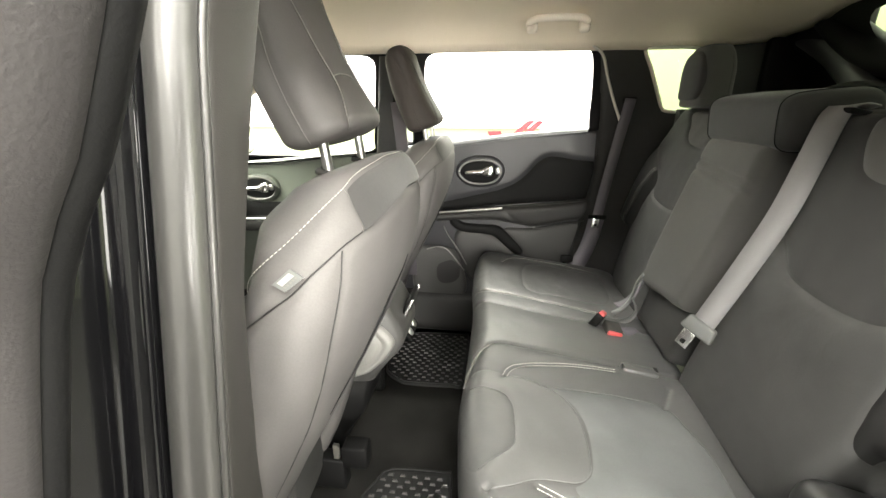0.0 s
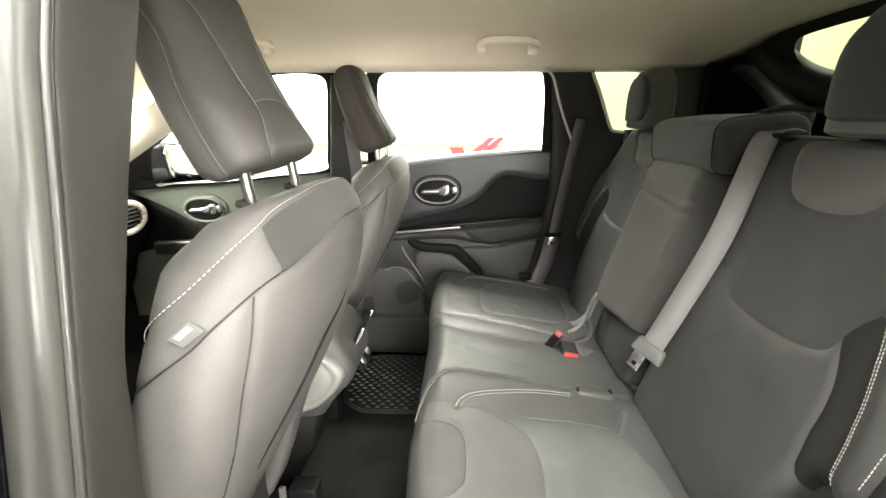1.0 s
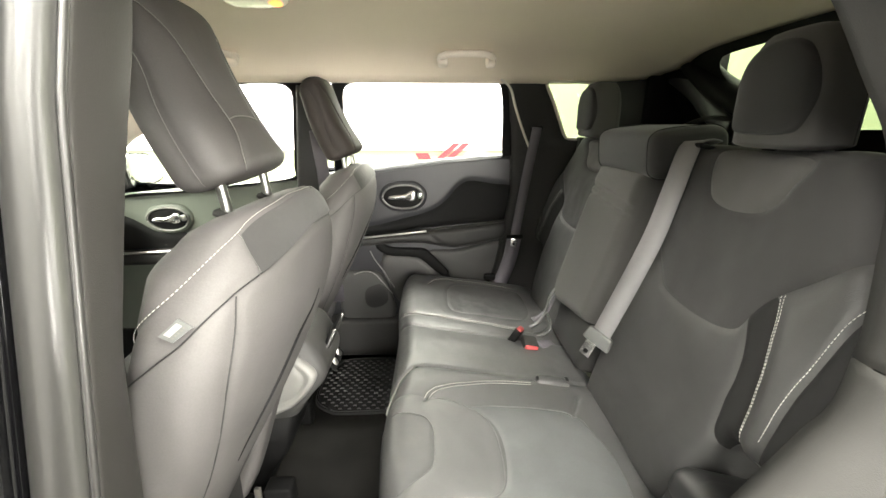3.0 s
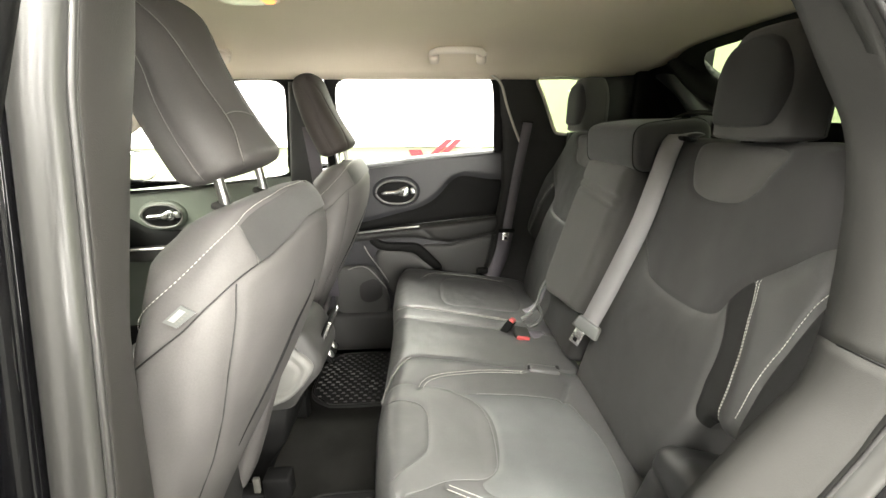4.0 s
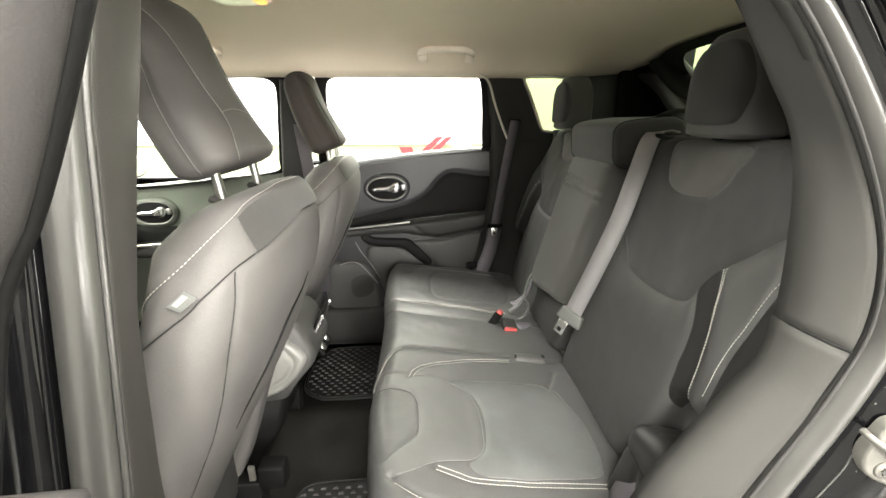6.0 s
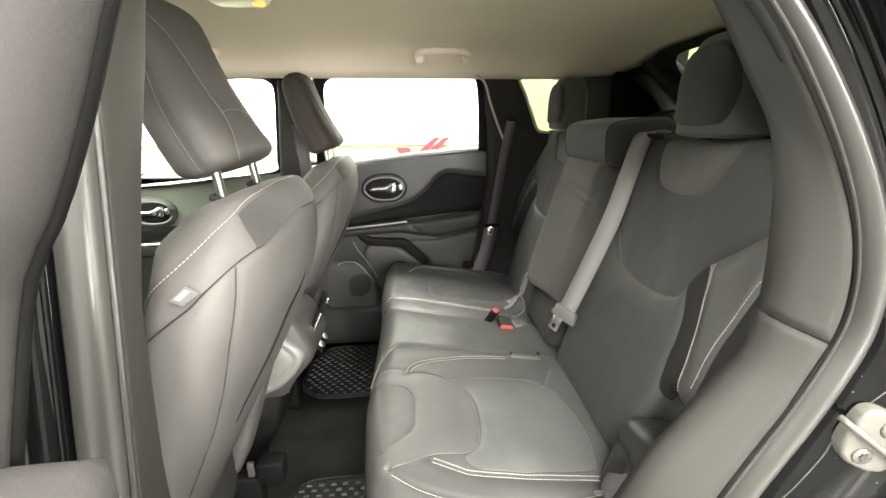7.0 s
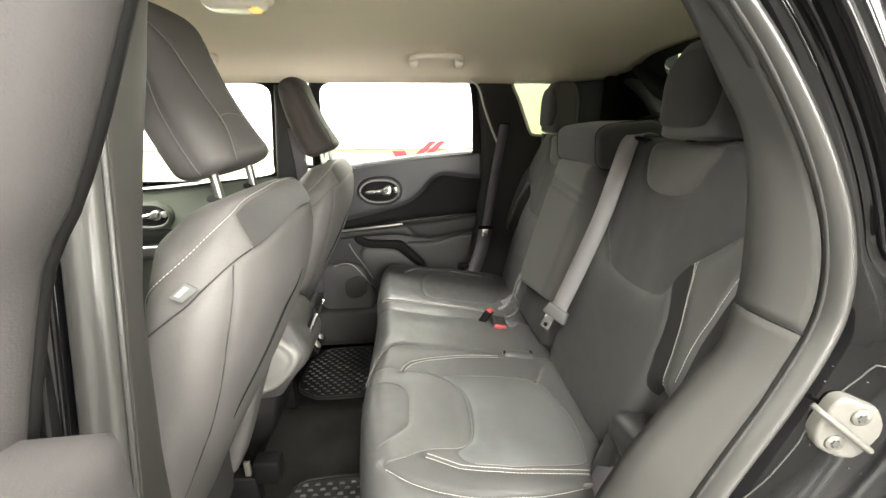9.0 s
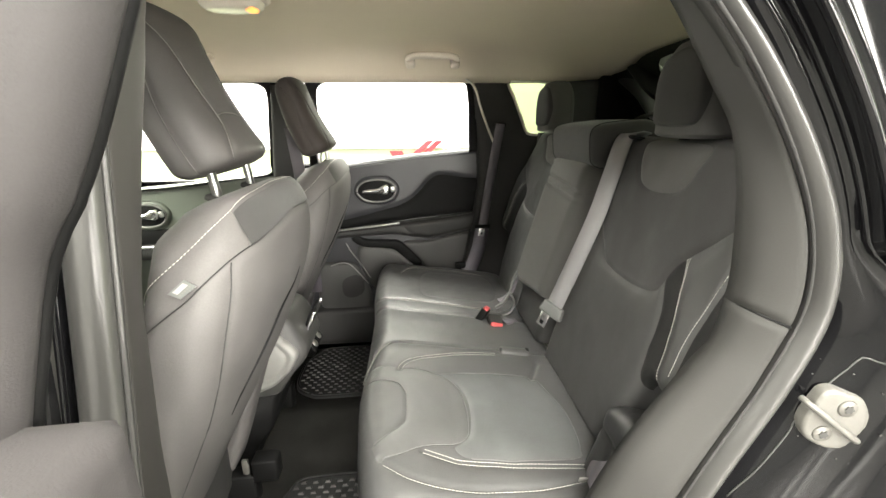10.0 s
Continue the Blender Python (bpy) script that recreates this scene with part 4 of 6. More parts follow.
def inner_handle(door, cx, cz, skin):
    """Eye-shaped bezel, dark cup and chrome pull of a door."""
    eye = [(-0.084, 0.0), (-0.072, 0.026), (-0.045, 0.043), (-0.005, 0.050), (0.045, 0.047), (0.076, 0.028), (0.086, 0.004), (0.074, -0.024), (0.045, -0.042), (0.0, -0.047), (-0.045, -0.040), (-0.072, -0.022)]
    grow = lambda k, m: [(cx + k * p, cz + m * q) for p, q in eye]
    Pillow("handle_bezel", door, grow(1.20, 1.36), far_frame(0.693), skin, rim=0.014, skirt=0.02, cell=0.006, height=lambda a, b: 0.004 - 0.012 * np.exp(-(((a - cx) / 0.075) ** 2 + ((b - cz) / 0.042) ** 2) ** 2), label="raised eye-shaped bezel")
    # pale ring that paints the highlight along the bezel's rim
    v, f = tube(closed_line([(p, 0.684, q) for p, q in grow(1.0, 1.0)], 0.008), 0.0036, 8)
    mesh_object("bezel_rim", v, f, CONSOLE, door, "bezel rim with its highlight put into pale grey")
    Pillow("handle_cup", door, grow(0.98, 0.98), far_frame(0.686), PLASTIC_BLACK, rim=0.006, skirt=0.01, cell=0.006, height=lambda a, b: -0.003 + 0 * a, label="dark handle cup")
    pull = Pillow("handle_pull", door, [(cx + p, cz + q) for p, q in ((-0.060, 0.004), (-0.035, 0.011), (0.005, 0.014), (0.028, 0.026), (0.050, 0.031), (0.059, 0.015), (0.054, -0.008), (0.036, -0.017), (0.005, -0.010), (-0.035, -0.010), (-0.058, -0.008))], far_frame(0.672), CHROME, rim=0.008, skirt=0.010, cell=0.004, label="chrome door pull", own=True)
    # darker plate laid on the pull for the shade of its finger recess
    Pillow("finger_dent", pull.main, [(cx + p, cz + q) for p, q in ((0.012, 0.002), (0.034, 0.016), (0.040, 0.010), (0.034, -0.004), (0.018, -0.006))], far_frame(0.6655), STEEL, rim=0.002, skirt=0.002, cell=0.004, label="darker patch painted for the shade in the pull's finger recess")
    box_part("lock_slider", (0.020, 0.012, 0.026), pose(cx + 0.073, 0.674, cz + 0.010, 0, -12, 0), SATIN, door, "satin lock slider", 0.005)


door_far = Pillow("car_door", car, [(-0.38, 0.60), (-0.1, 0.58), (0.10, 0.62), (0.26, 0.72), (0.38, 0.90), (0.45, 1.10), (0.475, 1.30), (0.47, 1.40), (0.40, 1.404), (0.15, 1.385), (-0.1, 1.355), (-0.38, 1.320)], FAR, DOOR_GREY, own=True, label="closed rear car door with charcoal trim and chrome handle", rim=0.016, skirt=0.06, round_outline=False, cell=0.012, puff=0.0,
       regions=[("upper_insert", [(-0.36, 1.06), (-0.15, 1.105), (0.0, 1.142), (0.06, 1.158), (0.12, 1.185), (0.165, 1.222), (0.20, 1.264), (0.235, 1.290), (0.27, 1.296), (0.36, 1.283), (0.44, 1.270), (0.452, 1.20), (0.435, 1.140), (0.40, 1.128), (0.2, 1.107), (0.0, 1.085), (-0.2, 1.06), (-0.35, 1.04)], PLASTIC_BLACK, "matt black curved insert")]).main
inner_handle(door_far, -0.025, 1.230, DOOR_GREY)
Pillow("armrest", door_far, [(-0.36, 1.045), (-0.1, 1.072), (0.08, 1.090), (0.25, 1.108), (0.41, 1.130), (0.425, 1.09), (0.40, 1.052), (0.30, 1.030), (0.20, 1.012), (0.12, 1.022), (0.05, 1.035), (-0.1, 1.030), (-0.2, 1.02), (-0.36, 1.0)], far_frame(0.690), PLASTIC, rim=0.022, skirt=0.03, cell=0.008, height=lambda a, b: 0.028 + 0 * a, label="charcoal moulded armrest", round_outline=False,
       seams=[[(0.075, 1.092), (0.10, 1.06), (0.14, 1.03), (0.19, 1.012)]], groove=0.006, width=0.006, puff=0.002)
tube_part("armrest_trim", [(-0.2, 0.648, 1.066), (-0.1, 0.646, 1.076), (0.0, 0.645, 1.086), (0.073, 0.645, 1.094)], 0.005, SATIN, door_far, "satin silver armrest trim", flat=((0, 1, 0), 0.6))
box_part("window_switch", (0.05, 0.014, 0.006), pose(0.02, 0.658, 1.098, 0, -8, 0), PLASTIC_BLACK, door_far, "black window switch", 0.002)
# pale cords drawn for the soft highlights along the armrest ridges
for line in ([(0.09, 0.655, 1.096), (0.25, 0.655, 1.112), (0.40, 0.657, 1.131)], [(0.20, 0.651, 1.010), (0.30, 0.651, 1.028), (0.40, 0.653, 1.050)]):
    tube_part("piping", line, 0.0016, DOOR_PALE, door_far, "pale line painted as the highlight of an armrest ridge")
Pillow("pull_recess", door_far, [(-0.13, 1.045), (-0.09, 1.015), (0.0, 1.008), (0.055, 1.005), (0.09, 0.985), (0.13, 0.945), (0.17, 0.895), (0.14, 0.88), (0.09, 0.918), (0.045, 0.958), (0.0, 0.968), (-0.09, 0.974), (-0.145, 1.01)], far_frame(0.684), PLASTIC_BLACK, rim=0.006, skirt=0.01, cell=0.006, label="dark curved pull recess")
Pillow("map_pocket", door_far, [(-0.10, 0.985), (0.0, 0.978), (0.05, 0.965), (0.10, 0.925), (0.15, 0.88), (0.20, 0.80), (0.15, 0.74), (0.0, 0.72), (-0.06, 0.76), (-0.10, 0.84), (-0.13, 0.93)], far_frame(0.696), DOOR_PALE, rim=0.02, skirt=0.02, cell=0.01, height=lambda a, b: 0.012 + 0 * a, label="grey door pocket")
Pillow("lower_panel", door_far, [(0.08, 0.99), (0.20, 1.0), (0.39, 1.035), (0.40, 0.96), (0.34, 0.86), (0.24, 0.76), (0.2, 0.82), (0.16, 0.90)], far_frame(0.697), DOOR_PALE, rim=0.012, skirt=0.02, cell=0.01, height=lambda a, b: 0.006 + 0 * a, label="charcoal lower door panel")
Pillow("speaker_panel", door_far, [(-0.30, 0.68), (-0.12, 0.665), (-0.07, 0.70), (-0.085, 0.80), (-0.12, 0.88), (-0.16, 0.905), (-0.22, 0.905), (-0.30, 0.88)], far_frame(0.694), DOOR_PALE, rim=0.015, skirt=0.02, cell=0.008, height=lambda a, b: 0.014 + 0 * a, label="charcoal loudspeaker panel")
tube_part("speaker_trim", [(-0.245, 0.672, 0.895), (-0.20, 0.672, 0.908), (-0.16, 0.672, 0.900), (-0.12, 0.674, 0.855), (-0.08, 0.678, 0.80)], 0.0026, CONSOLE, door_far, "pale grey panel edge")
tube_part("speaker_trim", [(-0.17, 0.676, 1.0), (-0.15, 0.674, 0.96), (-0.11, 0.674, 0.90), (-0.07, 0.676, 0.83)], 0.0026, CONSOLE, door_far, "pale grey panel edge")
grille = Pillow("speaker_grille", door_far, oval(-0.165, 0.785, 0.072, 0.078, 24, 2.2), far_frame(0.678), PLASTIC, rim=0.008, skirt=0.006, cell=0.008, label="round dark grey loudspeaker grille")


def window_frame(door, outline, glass, y, mat):
    return Pillow("window_frame", door, outline, far_frame(y), mat, rim=0.010, skirt=0.035, cell=0.012, puff=0.0, groove=0.0, round_outline=False, regions=[("window_pane", glass, GLASS, "clear window glass")])


window_frame(door_far, [(-0.30, 1.31), (-0.1, 1.335), (0.15, 1.370), (0.40, 1.395), (0.430, 1.40), (0.428, 1.55), (0.410, 1.66), (0.392, 1.704), (0.1, 1.708), (-0.2, 1.702), (-0.285, 1.695), (-0.292, 1.5)],
             [(-0.235, 1.30), (-0.1, 1.318), (0.15, 1.352), (0.30, 1.37), (0.376, 1.38), (0.379, 1.45), (0.378, 1.55), (0.372, 1.63), (0.358, 1.672), (0.30, 1.684), (0.15, 1.684), (0.0, 1.680), (-0.15, 1.675), (-0.215, 1.668), (-0.240, 1.640), (-0.243, 1.55), (-0.24, 1.42)], 0.672, PLASTIC_BLACK)
tube_part("door_seal", [(0.36, 0.655, 1.690), (0.40, 0.652, 1.655), (0.425, 0.650, 1.58), (0.455, 0.645, 1.50), (0.490, 0.64, 1.42)], 0.005, PALE_SEAL, door_far, "pale grey rubber door seal")
box_part("outer_skin", (0.92, 0.03, 0.82), pose(0.04, 0.86, 0.93), PAINT, door_far, "black painted outer skin", 0.012)

# upper trim and handle bezel carry the painted wall reflection
door_front = Pillow("car_door", car, [(-1.45, 0.6), (-0.46, 0.6), (-0.455, 1.31), (-0.7, 1.285), (-0.9, 1.265), (-1.2, 1.24), (-1.45, 1.22)], FAR, DOOR_REFLECTION, own=True, label="closed front car door with wall reflection painted into its upper trim, chrome handle", rim=0.016, skirt=0.06, round_outline=False, cell=0.015, puff=0.0,
       regions=[("upper_insert", [(-1.44, 1.20), (-1.3, 1.195), (-1.18, 1.147), (-1.13, 1.120), (-1.07, 1.085), (-0.98, 1.078), (-0.8, 1.085), (-0.48, 1.11), (-0.47, 1.0), (-0.6, 0.98), (-0.9, 0.98), (-1.2, 0.97), (-1.44, 0.95)], PLASTIC_BLACK, "matt black curved insert")]).main
inner_handle(door_front, -1.005, 1.140, DOOR_REFLECTION)
Pillow("armrest", door_front, [(-1.25, 1.0), (-0.9, 1.02), (-0.5, 1.05), (-0.48, 0.98), (-0.9, 0.95), (-1.25, 0.94)], far_frame(0.690), PLASTIC, rim=0.02, skirt=0.03, cell=0.012, height=lambda a, b: 0.03 + 0 * a, round_outline=False)
tube_part("armrest_trim", [(-1.2, 0.642, 1.005), (-0.9, 0.640, 1.022), (-0.6, 0.642, 1.045)], 0.005, SATIN, door_front, "satin silver armrest trim")
window_frame(door_front, [(-1.50, 1.205), (-0.9, 1.255), (-0.445, 1.305), (-0.420, 1.31), (-0.405, 1.5), (-0.395, 1.690), (-0.6, 1.690), (-0.85, 1.66), (-1.05, 1.56), (-1.3, 1.38)],
             [(-1.182, 1.248), (-1.1, 1.252), (-0.9, 1.262), (-0.7, 1.285), (-0.475, 1.312), (-0.456, 1.36), (-0.445, 1.5), (-0.437, 1.62), (-0.452, 1.655), (-0.50, 1.668), (-0.65, 1.662), (-0.82, 1.625), (-0.95, 1.545), (-1.05, 1.472), (-1.12, 1.42), (-1.172, 1.38)], 0.672, PLASTIC_BLACK)
box_part("outer_skin", (1.06, 0.03, 0.78), pose(-0.96, 0.86, 0.88), PAINT, door_front, "black painted outer skin", 0.012)

# far side pillars
pil = thing("pillar_trim", "charcoal centre pillar trim between the closed doors", "pillar trim", kind="structure")
rings = [ring((-0.378 + 0.08 * (z - 1.3), 0.640 - 0.03 * (z - 1.3), z), (1, 0, 0), (0, 1, 0), 0.058 - 0.010 * (z - 1.3), 0.028, 3.5, 32) for z in np.linspace(0.62, 1.658, 20)]
v, f = loft(rings)
mesh_object("cover", v, f, PLASTIC, pil)
box_part("belt_slot", (0.022, 0.012, 0.05), pose(-0.345, 0.610, 1.52), PLASTIC_BLACK, pil, "black belt height slider", 0.004)
belt = thing("seat_belt", "dark front seat belt hanging from the centre pillar", "seat belt", "seat belts")
v, f = tube([(-0.34, 0.600, 1.50), (-0.325, 0.600, 1.35), (-0.31, 0.598, 1.15), (-0.30, 0.60, 0.80)], 0.024, 12, flat=((0, 1, 0.0), 0.06))
mesh_object("webbing", v, f, WEBBING_DARK, belt)

quarter = thing("quarter_trim", "black rear quarter trim with a small fixed window", "side trim", kind="structure")
Pillow("panel", quarter, [(0.385, 1.700), (0.400, 1.60), (0.412, 1.48), (0.420, 1.40), (0.425, 1.25), (0.40, 1.08), (0.36, 0.88), (0.36, 0.55), (1.40, 0.55), (1.42, 1.2), (1.30, 1.45), (1.12, 1.66), (0.97, 1.70), (0.80, 1.716), (0.55, 1.716)], far_frame(0.662), PLASTIC, rim=0.014, skirt=0.05, round_outline=False, cell=0.016, puff=0.0, groove=0.006, width=0.012,
       seams=[[(0.47, 1.435), (0.60, 1.445), (0.9, 1.45)]],
       regions=[("window_pane", [(0.548, 1.676), (0.60, 1.680), (0.68, 1.677), (0.74, 1.668), (0.775, 1.64), (0.785, 1.58), (0.775, 1.50), (0.755, 1.474), (0.71, 1.466), (0.645, 1.468), (0.625, 1.482), (0.60, 1.54), (0.57, 1.61), (0.545, 1.66)], GLASS_TINT, "small tinted quarter window")])
v, f = tube(closed_line([(0.548, 0.658, 1.676), (0.60, 0.658, 1.680), (0.68, 0.658, 1.677), (0.74, 0.658, 1.668), (0.775, 0.658, 1.64), (0.785, 0.658, 1.58), (0.775, 0.658, 1.50), (0.755, 0.658, 1.474), (0.71, 0.658, 1.466), (0.645, 0.658, 1.468), (0.625, 0.658, 1.482), (0.60, 0.658, 1.54), (0.57, 0.658, 1.61), (0.545, 0.658, 1.66)], 0.015), 0.006, 8)
mesh_object("window_seal", v, f, PALE_SEAL, quarter, "pale rubber window seal")
box_part("outer_skin", (0.95, 0.03, 0.60), pose(0.98, 0.86, 0.98), PAINT, quarter, "", 0.012)

# door sill trim and the floor's far edge
sill = thing("sill_trim", "dark grey plastic door sill trim", "sill trim", kind="structure")
Pillow("cover", sill, [(-0.60, 0.50), (0.30, 0.50), (0.30, 0.69), (-0.60, 0.69)], far_frame(0.640), PLASTIC, rim=0.03, skirt=0.06, cell=0.015, round_outline=False, height=lambda a, b: -0.02 * np.clip((b - 0.55) / 0.1, 0, 1) + 0 * a)
for k, (p0, p1) in enumerate((((-1.55, 0.62, 1.215), (-0.74, 0.56, 1.675)), ((-1.55, -0.62, 1.215), (-0.74, -0.56, 1.675)))):
    post = thing("pillar_trim", "light beige windscreen pillar trim", "pillar trim", kind="structure")
    p0, p1 = Vector(p0), Vector(p1)
    v, f = tube(smooth_line([p0, (p0 + p1) / 2 + Vector((0, 0, 0.004)), p1], 0.03), 0.055, 18, flat=((0, 1, 0), 0.8))
    mesh_object("cover", v, f, LINING_TRIM, post)

# windscreen and tailgate
glassy = thing("windscreen", "raked clear windscreen", "windscreen", kind="structure")
solid_strip("pane", [[(-1.25 - 0.50 * k, y, 1.70 - 0.46 * k - 0.02 * (y / 0.6) ** 2) for y in np.linspace(-0.62, 0.62, 12)] for k in np.linspace(0, 1, 8)], 0.005, GLASS, glassy)
gate = thing("tailgate", "black tailgate trim with a raked rear window", "tailgate", kind="structure")
ax = np.array([0.55, 0, -0.83])
Pillow("trim", gate, [(-0.68, -0.05), (0.68, -0.05), (0.70, 0.3), (0.70, 0.9), (0.6, 1.25), (-0.6, 1.25), (-0.70, 0.9), (-0.70, 0.3)], ((0.955, 0, 1.745), (0, 1, 0), ax / np.linalg.norm(ax), (-0.83, 0, -0.55)), PLASTIC_BLACK, rim=0.02, skirt=0.04, cell=0.02, puff=0, groove=0.0, round_outline=False,
       regions=[("window_pane", [(-0.27, 0.03), (0.0, 0.025), (0.27, 0.03), (0.325, 0.05), (0.335, 0.09), (0.30, 0.17), (0.26, 0.25), (0.19, 0.28), (0, 0.285), (-0.19, 0.28), (-0.26, 0.25), (-0.30, 0.17), (-0.335, 0.09), (-0.325, 0.05)], GLASS_TINT, "clear rear window")])
cargo = thing("cargo_lining", "black carpeted luggage space", "luggage space", kind="structure")
box_part("floor_board", (0.95, 1.30, 0.03), pose(1.16, 0, 0.72), CARPET, cargo)
box_part("side_lining", (0.85, 0.04, 0.95), pose(1.10, 0.635, 1.0), PLASTIC_BLACK, cargo)
box_part("side_lining", (0.75, 0.04, 0.95), pose(1.16, -0.635, 1.15), PLASTIC_BLACK, cargo)
box_part("side_lining", (0.40, 0.03, 0.62), pose(0.77, -0.676, 1.42), PLASTIC, cargo)
box_part("upper_lining", (0.30, 0.06, 0.30), pose(1.08, 0.668, 1.66), PLASTIC_BLACK, cargo, "black upper lining", 0.01)
v, f = tube(smooth_line([(1.04, 0.60, 1.50), (1.03, 0.45, 1.535), (1.0, 0.30, 1.540), (1.02, 0.12, 1.52)], 0.02), 0.016, 8, flat=((0, 0, 1), 0.5))
mesh_object("ledge", v, f, PLASTIC_GREY, cargo, "grey tailgate ledge")
v, f = tube(smooth_line([(1.0, 0.64, 1.72), (1.01, 0.565, 1.68), (1.02, 0.48, 1.63), (1.02, 0.41, 1.58), (1.02, 0.33, 1.53), (1.02, 0.26, 1.50)], 0.02), 0.040, 14, flat=((0.9, 0.3, 0.3), 0.35))
mesh_object("pillar_cover", v, f, DOOR_GREY, cargo, "charcoal rear pillar cover")
v, f = tube(smooth_line([(1.0, 0.50, 1.74), (1.02, 0.43, 1.675), (1.04, 0.34, 1.615), (1.05, 0.20, 1.575), (1.05, 0.0, 1.56)], 0.02), 0.045, 12)
mesh_object("window_garnish", v, f, PLASTIC_BLACK, cargo, "black curved window garnish")

# ---------------------------------------------------------------- near side: pillars, seals, body
EDGE = np.array([(0.50, -0.232), (1.008, -0.229), (1.127, -0.225), (1.253, -0.214), (1.327, -0.207), (1.369, -0.198), (1.461, -0.178), (1.520, -0.163), (1.575, -0.149), (1.616, -0.1406), (1.75, -0.105)])


def trim_edge(z):
    """The trim's inner edge, towards the cabin."""
    y = -0.645 + 0.25 * (min(max(z, 1.30), 1.60) - 1.46)
    return float(np.interp(z, EDGE[:, 0], EDGE[:, 1])) - 0.62 * (y + 0.642), y


def lip_edge(z):
    """The line where trim and seal meet."""
    return -0.166 + 0.12 * max(0, z - 1.53), -0.716 + 0.2 * (z - 1.45)


def round_section(z, places):
    """A closed section at a height, from places given as a mix of the two edges and an offset."""
    (xe, ye), (xl, yl) = trim_edge(z), lip_edge(z)
    return [(xl + (xe - xl) * k + a, yl + (ye - yl) * k + b, z) for k, a, b in places]


def tall_loft(places, step):
    rows_ = []
    for z in np.linspace(0.5, 1.74, 60):
        S = round_section(z, places)
        C = closed_line([(p[0], p[1]) for p in S], step)
        q = np.linspace(0, len(C) - 1, 56)
        rows_.append([(np.interp(u, range(len(C)), C[:, 0]), np.interp(u, range(len(C)), C[:, 1]), z) for u in q])
    return loft(rows_)


pil = thing("pillar_trim", "charcoal centre pillar trim beside the open door", "pillar trim", kind="structure")
mesh_object("cover", *tall_loft([(0, -0.012, 0.010), (0, -0.001, 0.000), (0.05, 0.002, 0.0), (0.3, 0.004, 0.0), (0.65, 0.004, 0.0), (0.92, 0.001, 0.0), (1.0, -0.004, 0.001), (1.0, -0.03, 0.018), (1.0, -0.07, 0.02), (0.6, -0.09, 0.0), (0.2, -0.06, 0.0)], 0.004), PILLAR_GREY, pil)
# bulb seal of the opening: down the centre pillar
seal = thing("door_seal", "grey rubber bulb seal along the door opening", "door seal", kind="structure")
mesh_object("bulb", *tall_loft([(0, -0.003, 0.004), (0, -0.005, -0.009), (0, -0.014, -0.017), (0, -0.028, -0.018), (0, -0.042, -0.010), (0, -0.051, 0.006), (0, -0.045, 0.020), (0, -0.020, 0.015)], 0.003), RUBBER, seal)
v, f = tube([(*np.add(lip_edge(z), (0.0, -0.003)), z) for z in np.linspace(0.5, 1.74, 50)], 0.003, 8)
mesh_object("lip", v, f, RUBBER, seal)
jamb = thing("car_body_side", "glossy black painted door opening with bare edges", "car body")
sect = [(-0.062, 0.010), (-0.068, -0.012), (-0.072, -0.016), (-0.076, -0.014), (-0.10, 0.02), (-0.125, 0.0), (-0.13, -0.10), (-0.15, -0.165), (-0.20, -0.17), (-0.21, 0.06)]
v, f = loft([[(lip_edge(z)[0] + 0.012 + a, lip_edge(z)[1] + 0.012 + b, z) for a, b in sect] for z in np.linspace(0.5, 1.74, 50)])
mesh_object("centre_pillar", v, f, PAINT, jamb)

# rear edge of the opening: inner trim edge, outer trim edge and the seal's outer edge
C_IN = [(0.35, -0.640, 1.72), (0.405, -0.652, 1.640), (0.457, -0.660, 1.560), (0.496, -0.662, 1.505), (0.518, -0.662, 1.447), (0.530, -0.662, 1.40), (0.536, -0.662, 1.352), (0.540, -0.662, 1.288), (0.528, -0.662, 1.222), (0.503, -0.662, 1.180), (0.450, -0.662, 1.101), (0.405, -0.662, 1.025), (0.36, -0.66, 0.90), (0.34, -0.655, 0.70), (0.33, -0.655, 0.55)]
C_OUT = [(0.34, -0.695, 1.69), (0.407, -0.703, 1.618), (0.457, -0.705, 1.563), (0.513, -0.705, 1.490), (0.553, -0.705, 1.423), (0.575, -0.705, 1.366), (0.584, -0.705, 1.315), (0.580, -0.705, 1.268), (0.553, -0.705, 1.186), (0.513, -0.705, 1.095), (0.476, -0.705, 1.008), (0.43, -0.70, 0.88), (0.40, -0.70, 0.75), (0.385, -0.70, 0.55)]


def resample(points, n):
    L = smooth_line(points, 0.005)
    run = np.concatenate([[0], np.cumsum(np.linalg.norm(np.diff(L, axis=0), axis=1))])
    q = np.linspace(0, run[-1], n)
    return np.column_stack([np.interp(q, run, L[:, k]) for k in range(3)])


NC = 90
inner, outer = resample(C_IN, 40 * NC), resample(C_OUT, NC)
# the joint between the two covers slopes: its inner end is a little higher
k_out, k_in = int(np.argmin(np.abs(outer[:, 2] - 1.260))) / (NC - 1), int(np.argmin(np.abs(inner[:, 2] - 1.279))) / (40 * NC - 1)
inner = inner[np.round(np.interp(np.linspace(0, 1, NC), [0, k_out, 1], [0, k_in, 1]) * (40 * NC - 1)).astype(int)]
side = np.gradient(outer, axis=0)
side /= np.linalg.norm(side, axis=1)[:, None]
away = np.cross(side, np.array([0, 1.0, 0]))
away *= np.sign(away[:, :1])                      # towards the rear
cross = np.array([(0.16, 0.03), (0.0, -0.004), (0.15, -0.016), (0.3, -0.018), (0.5, -0.018), (0.7, -0.017), (0.88, -0.014), (0.97, -0.006), (1.0, 0.004), (1.0, 0.02)])
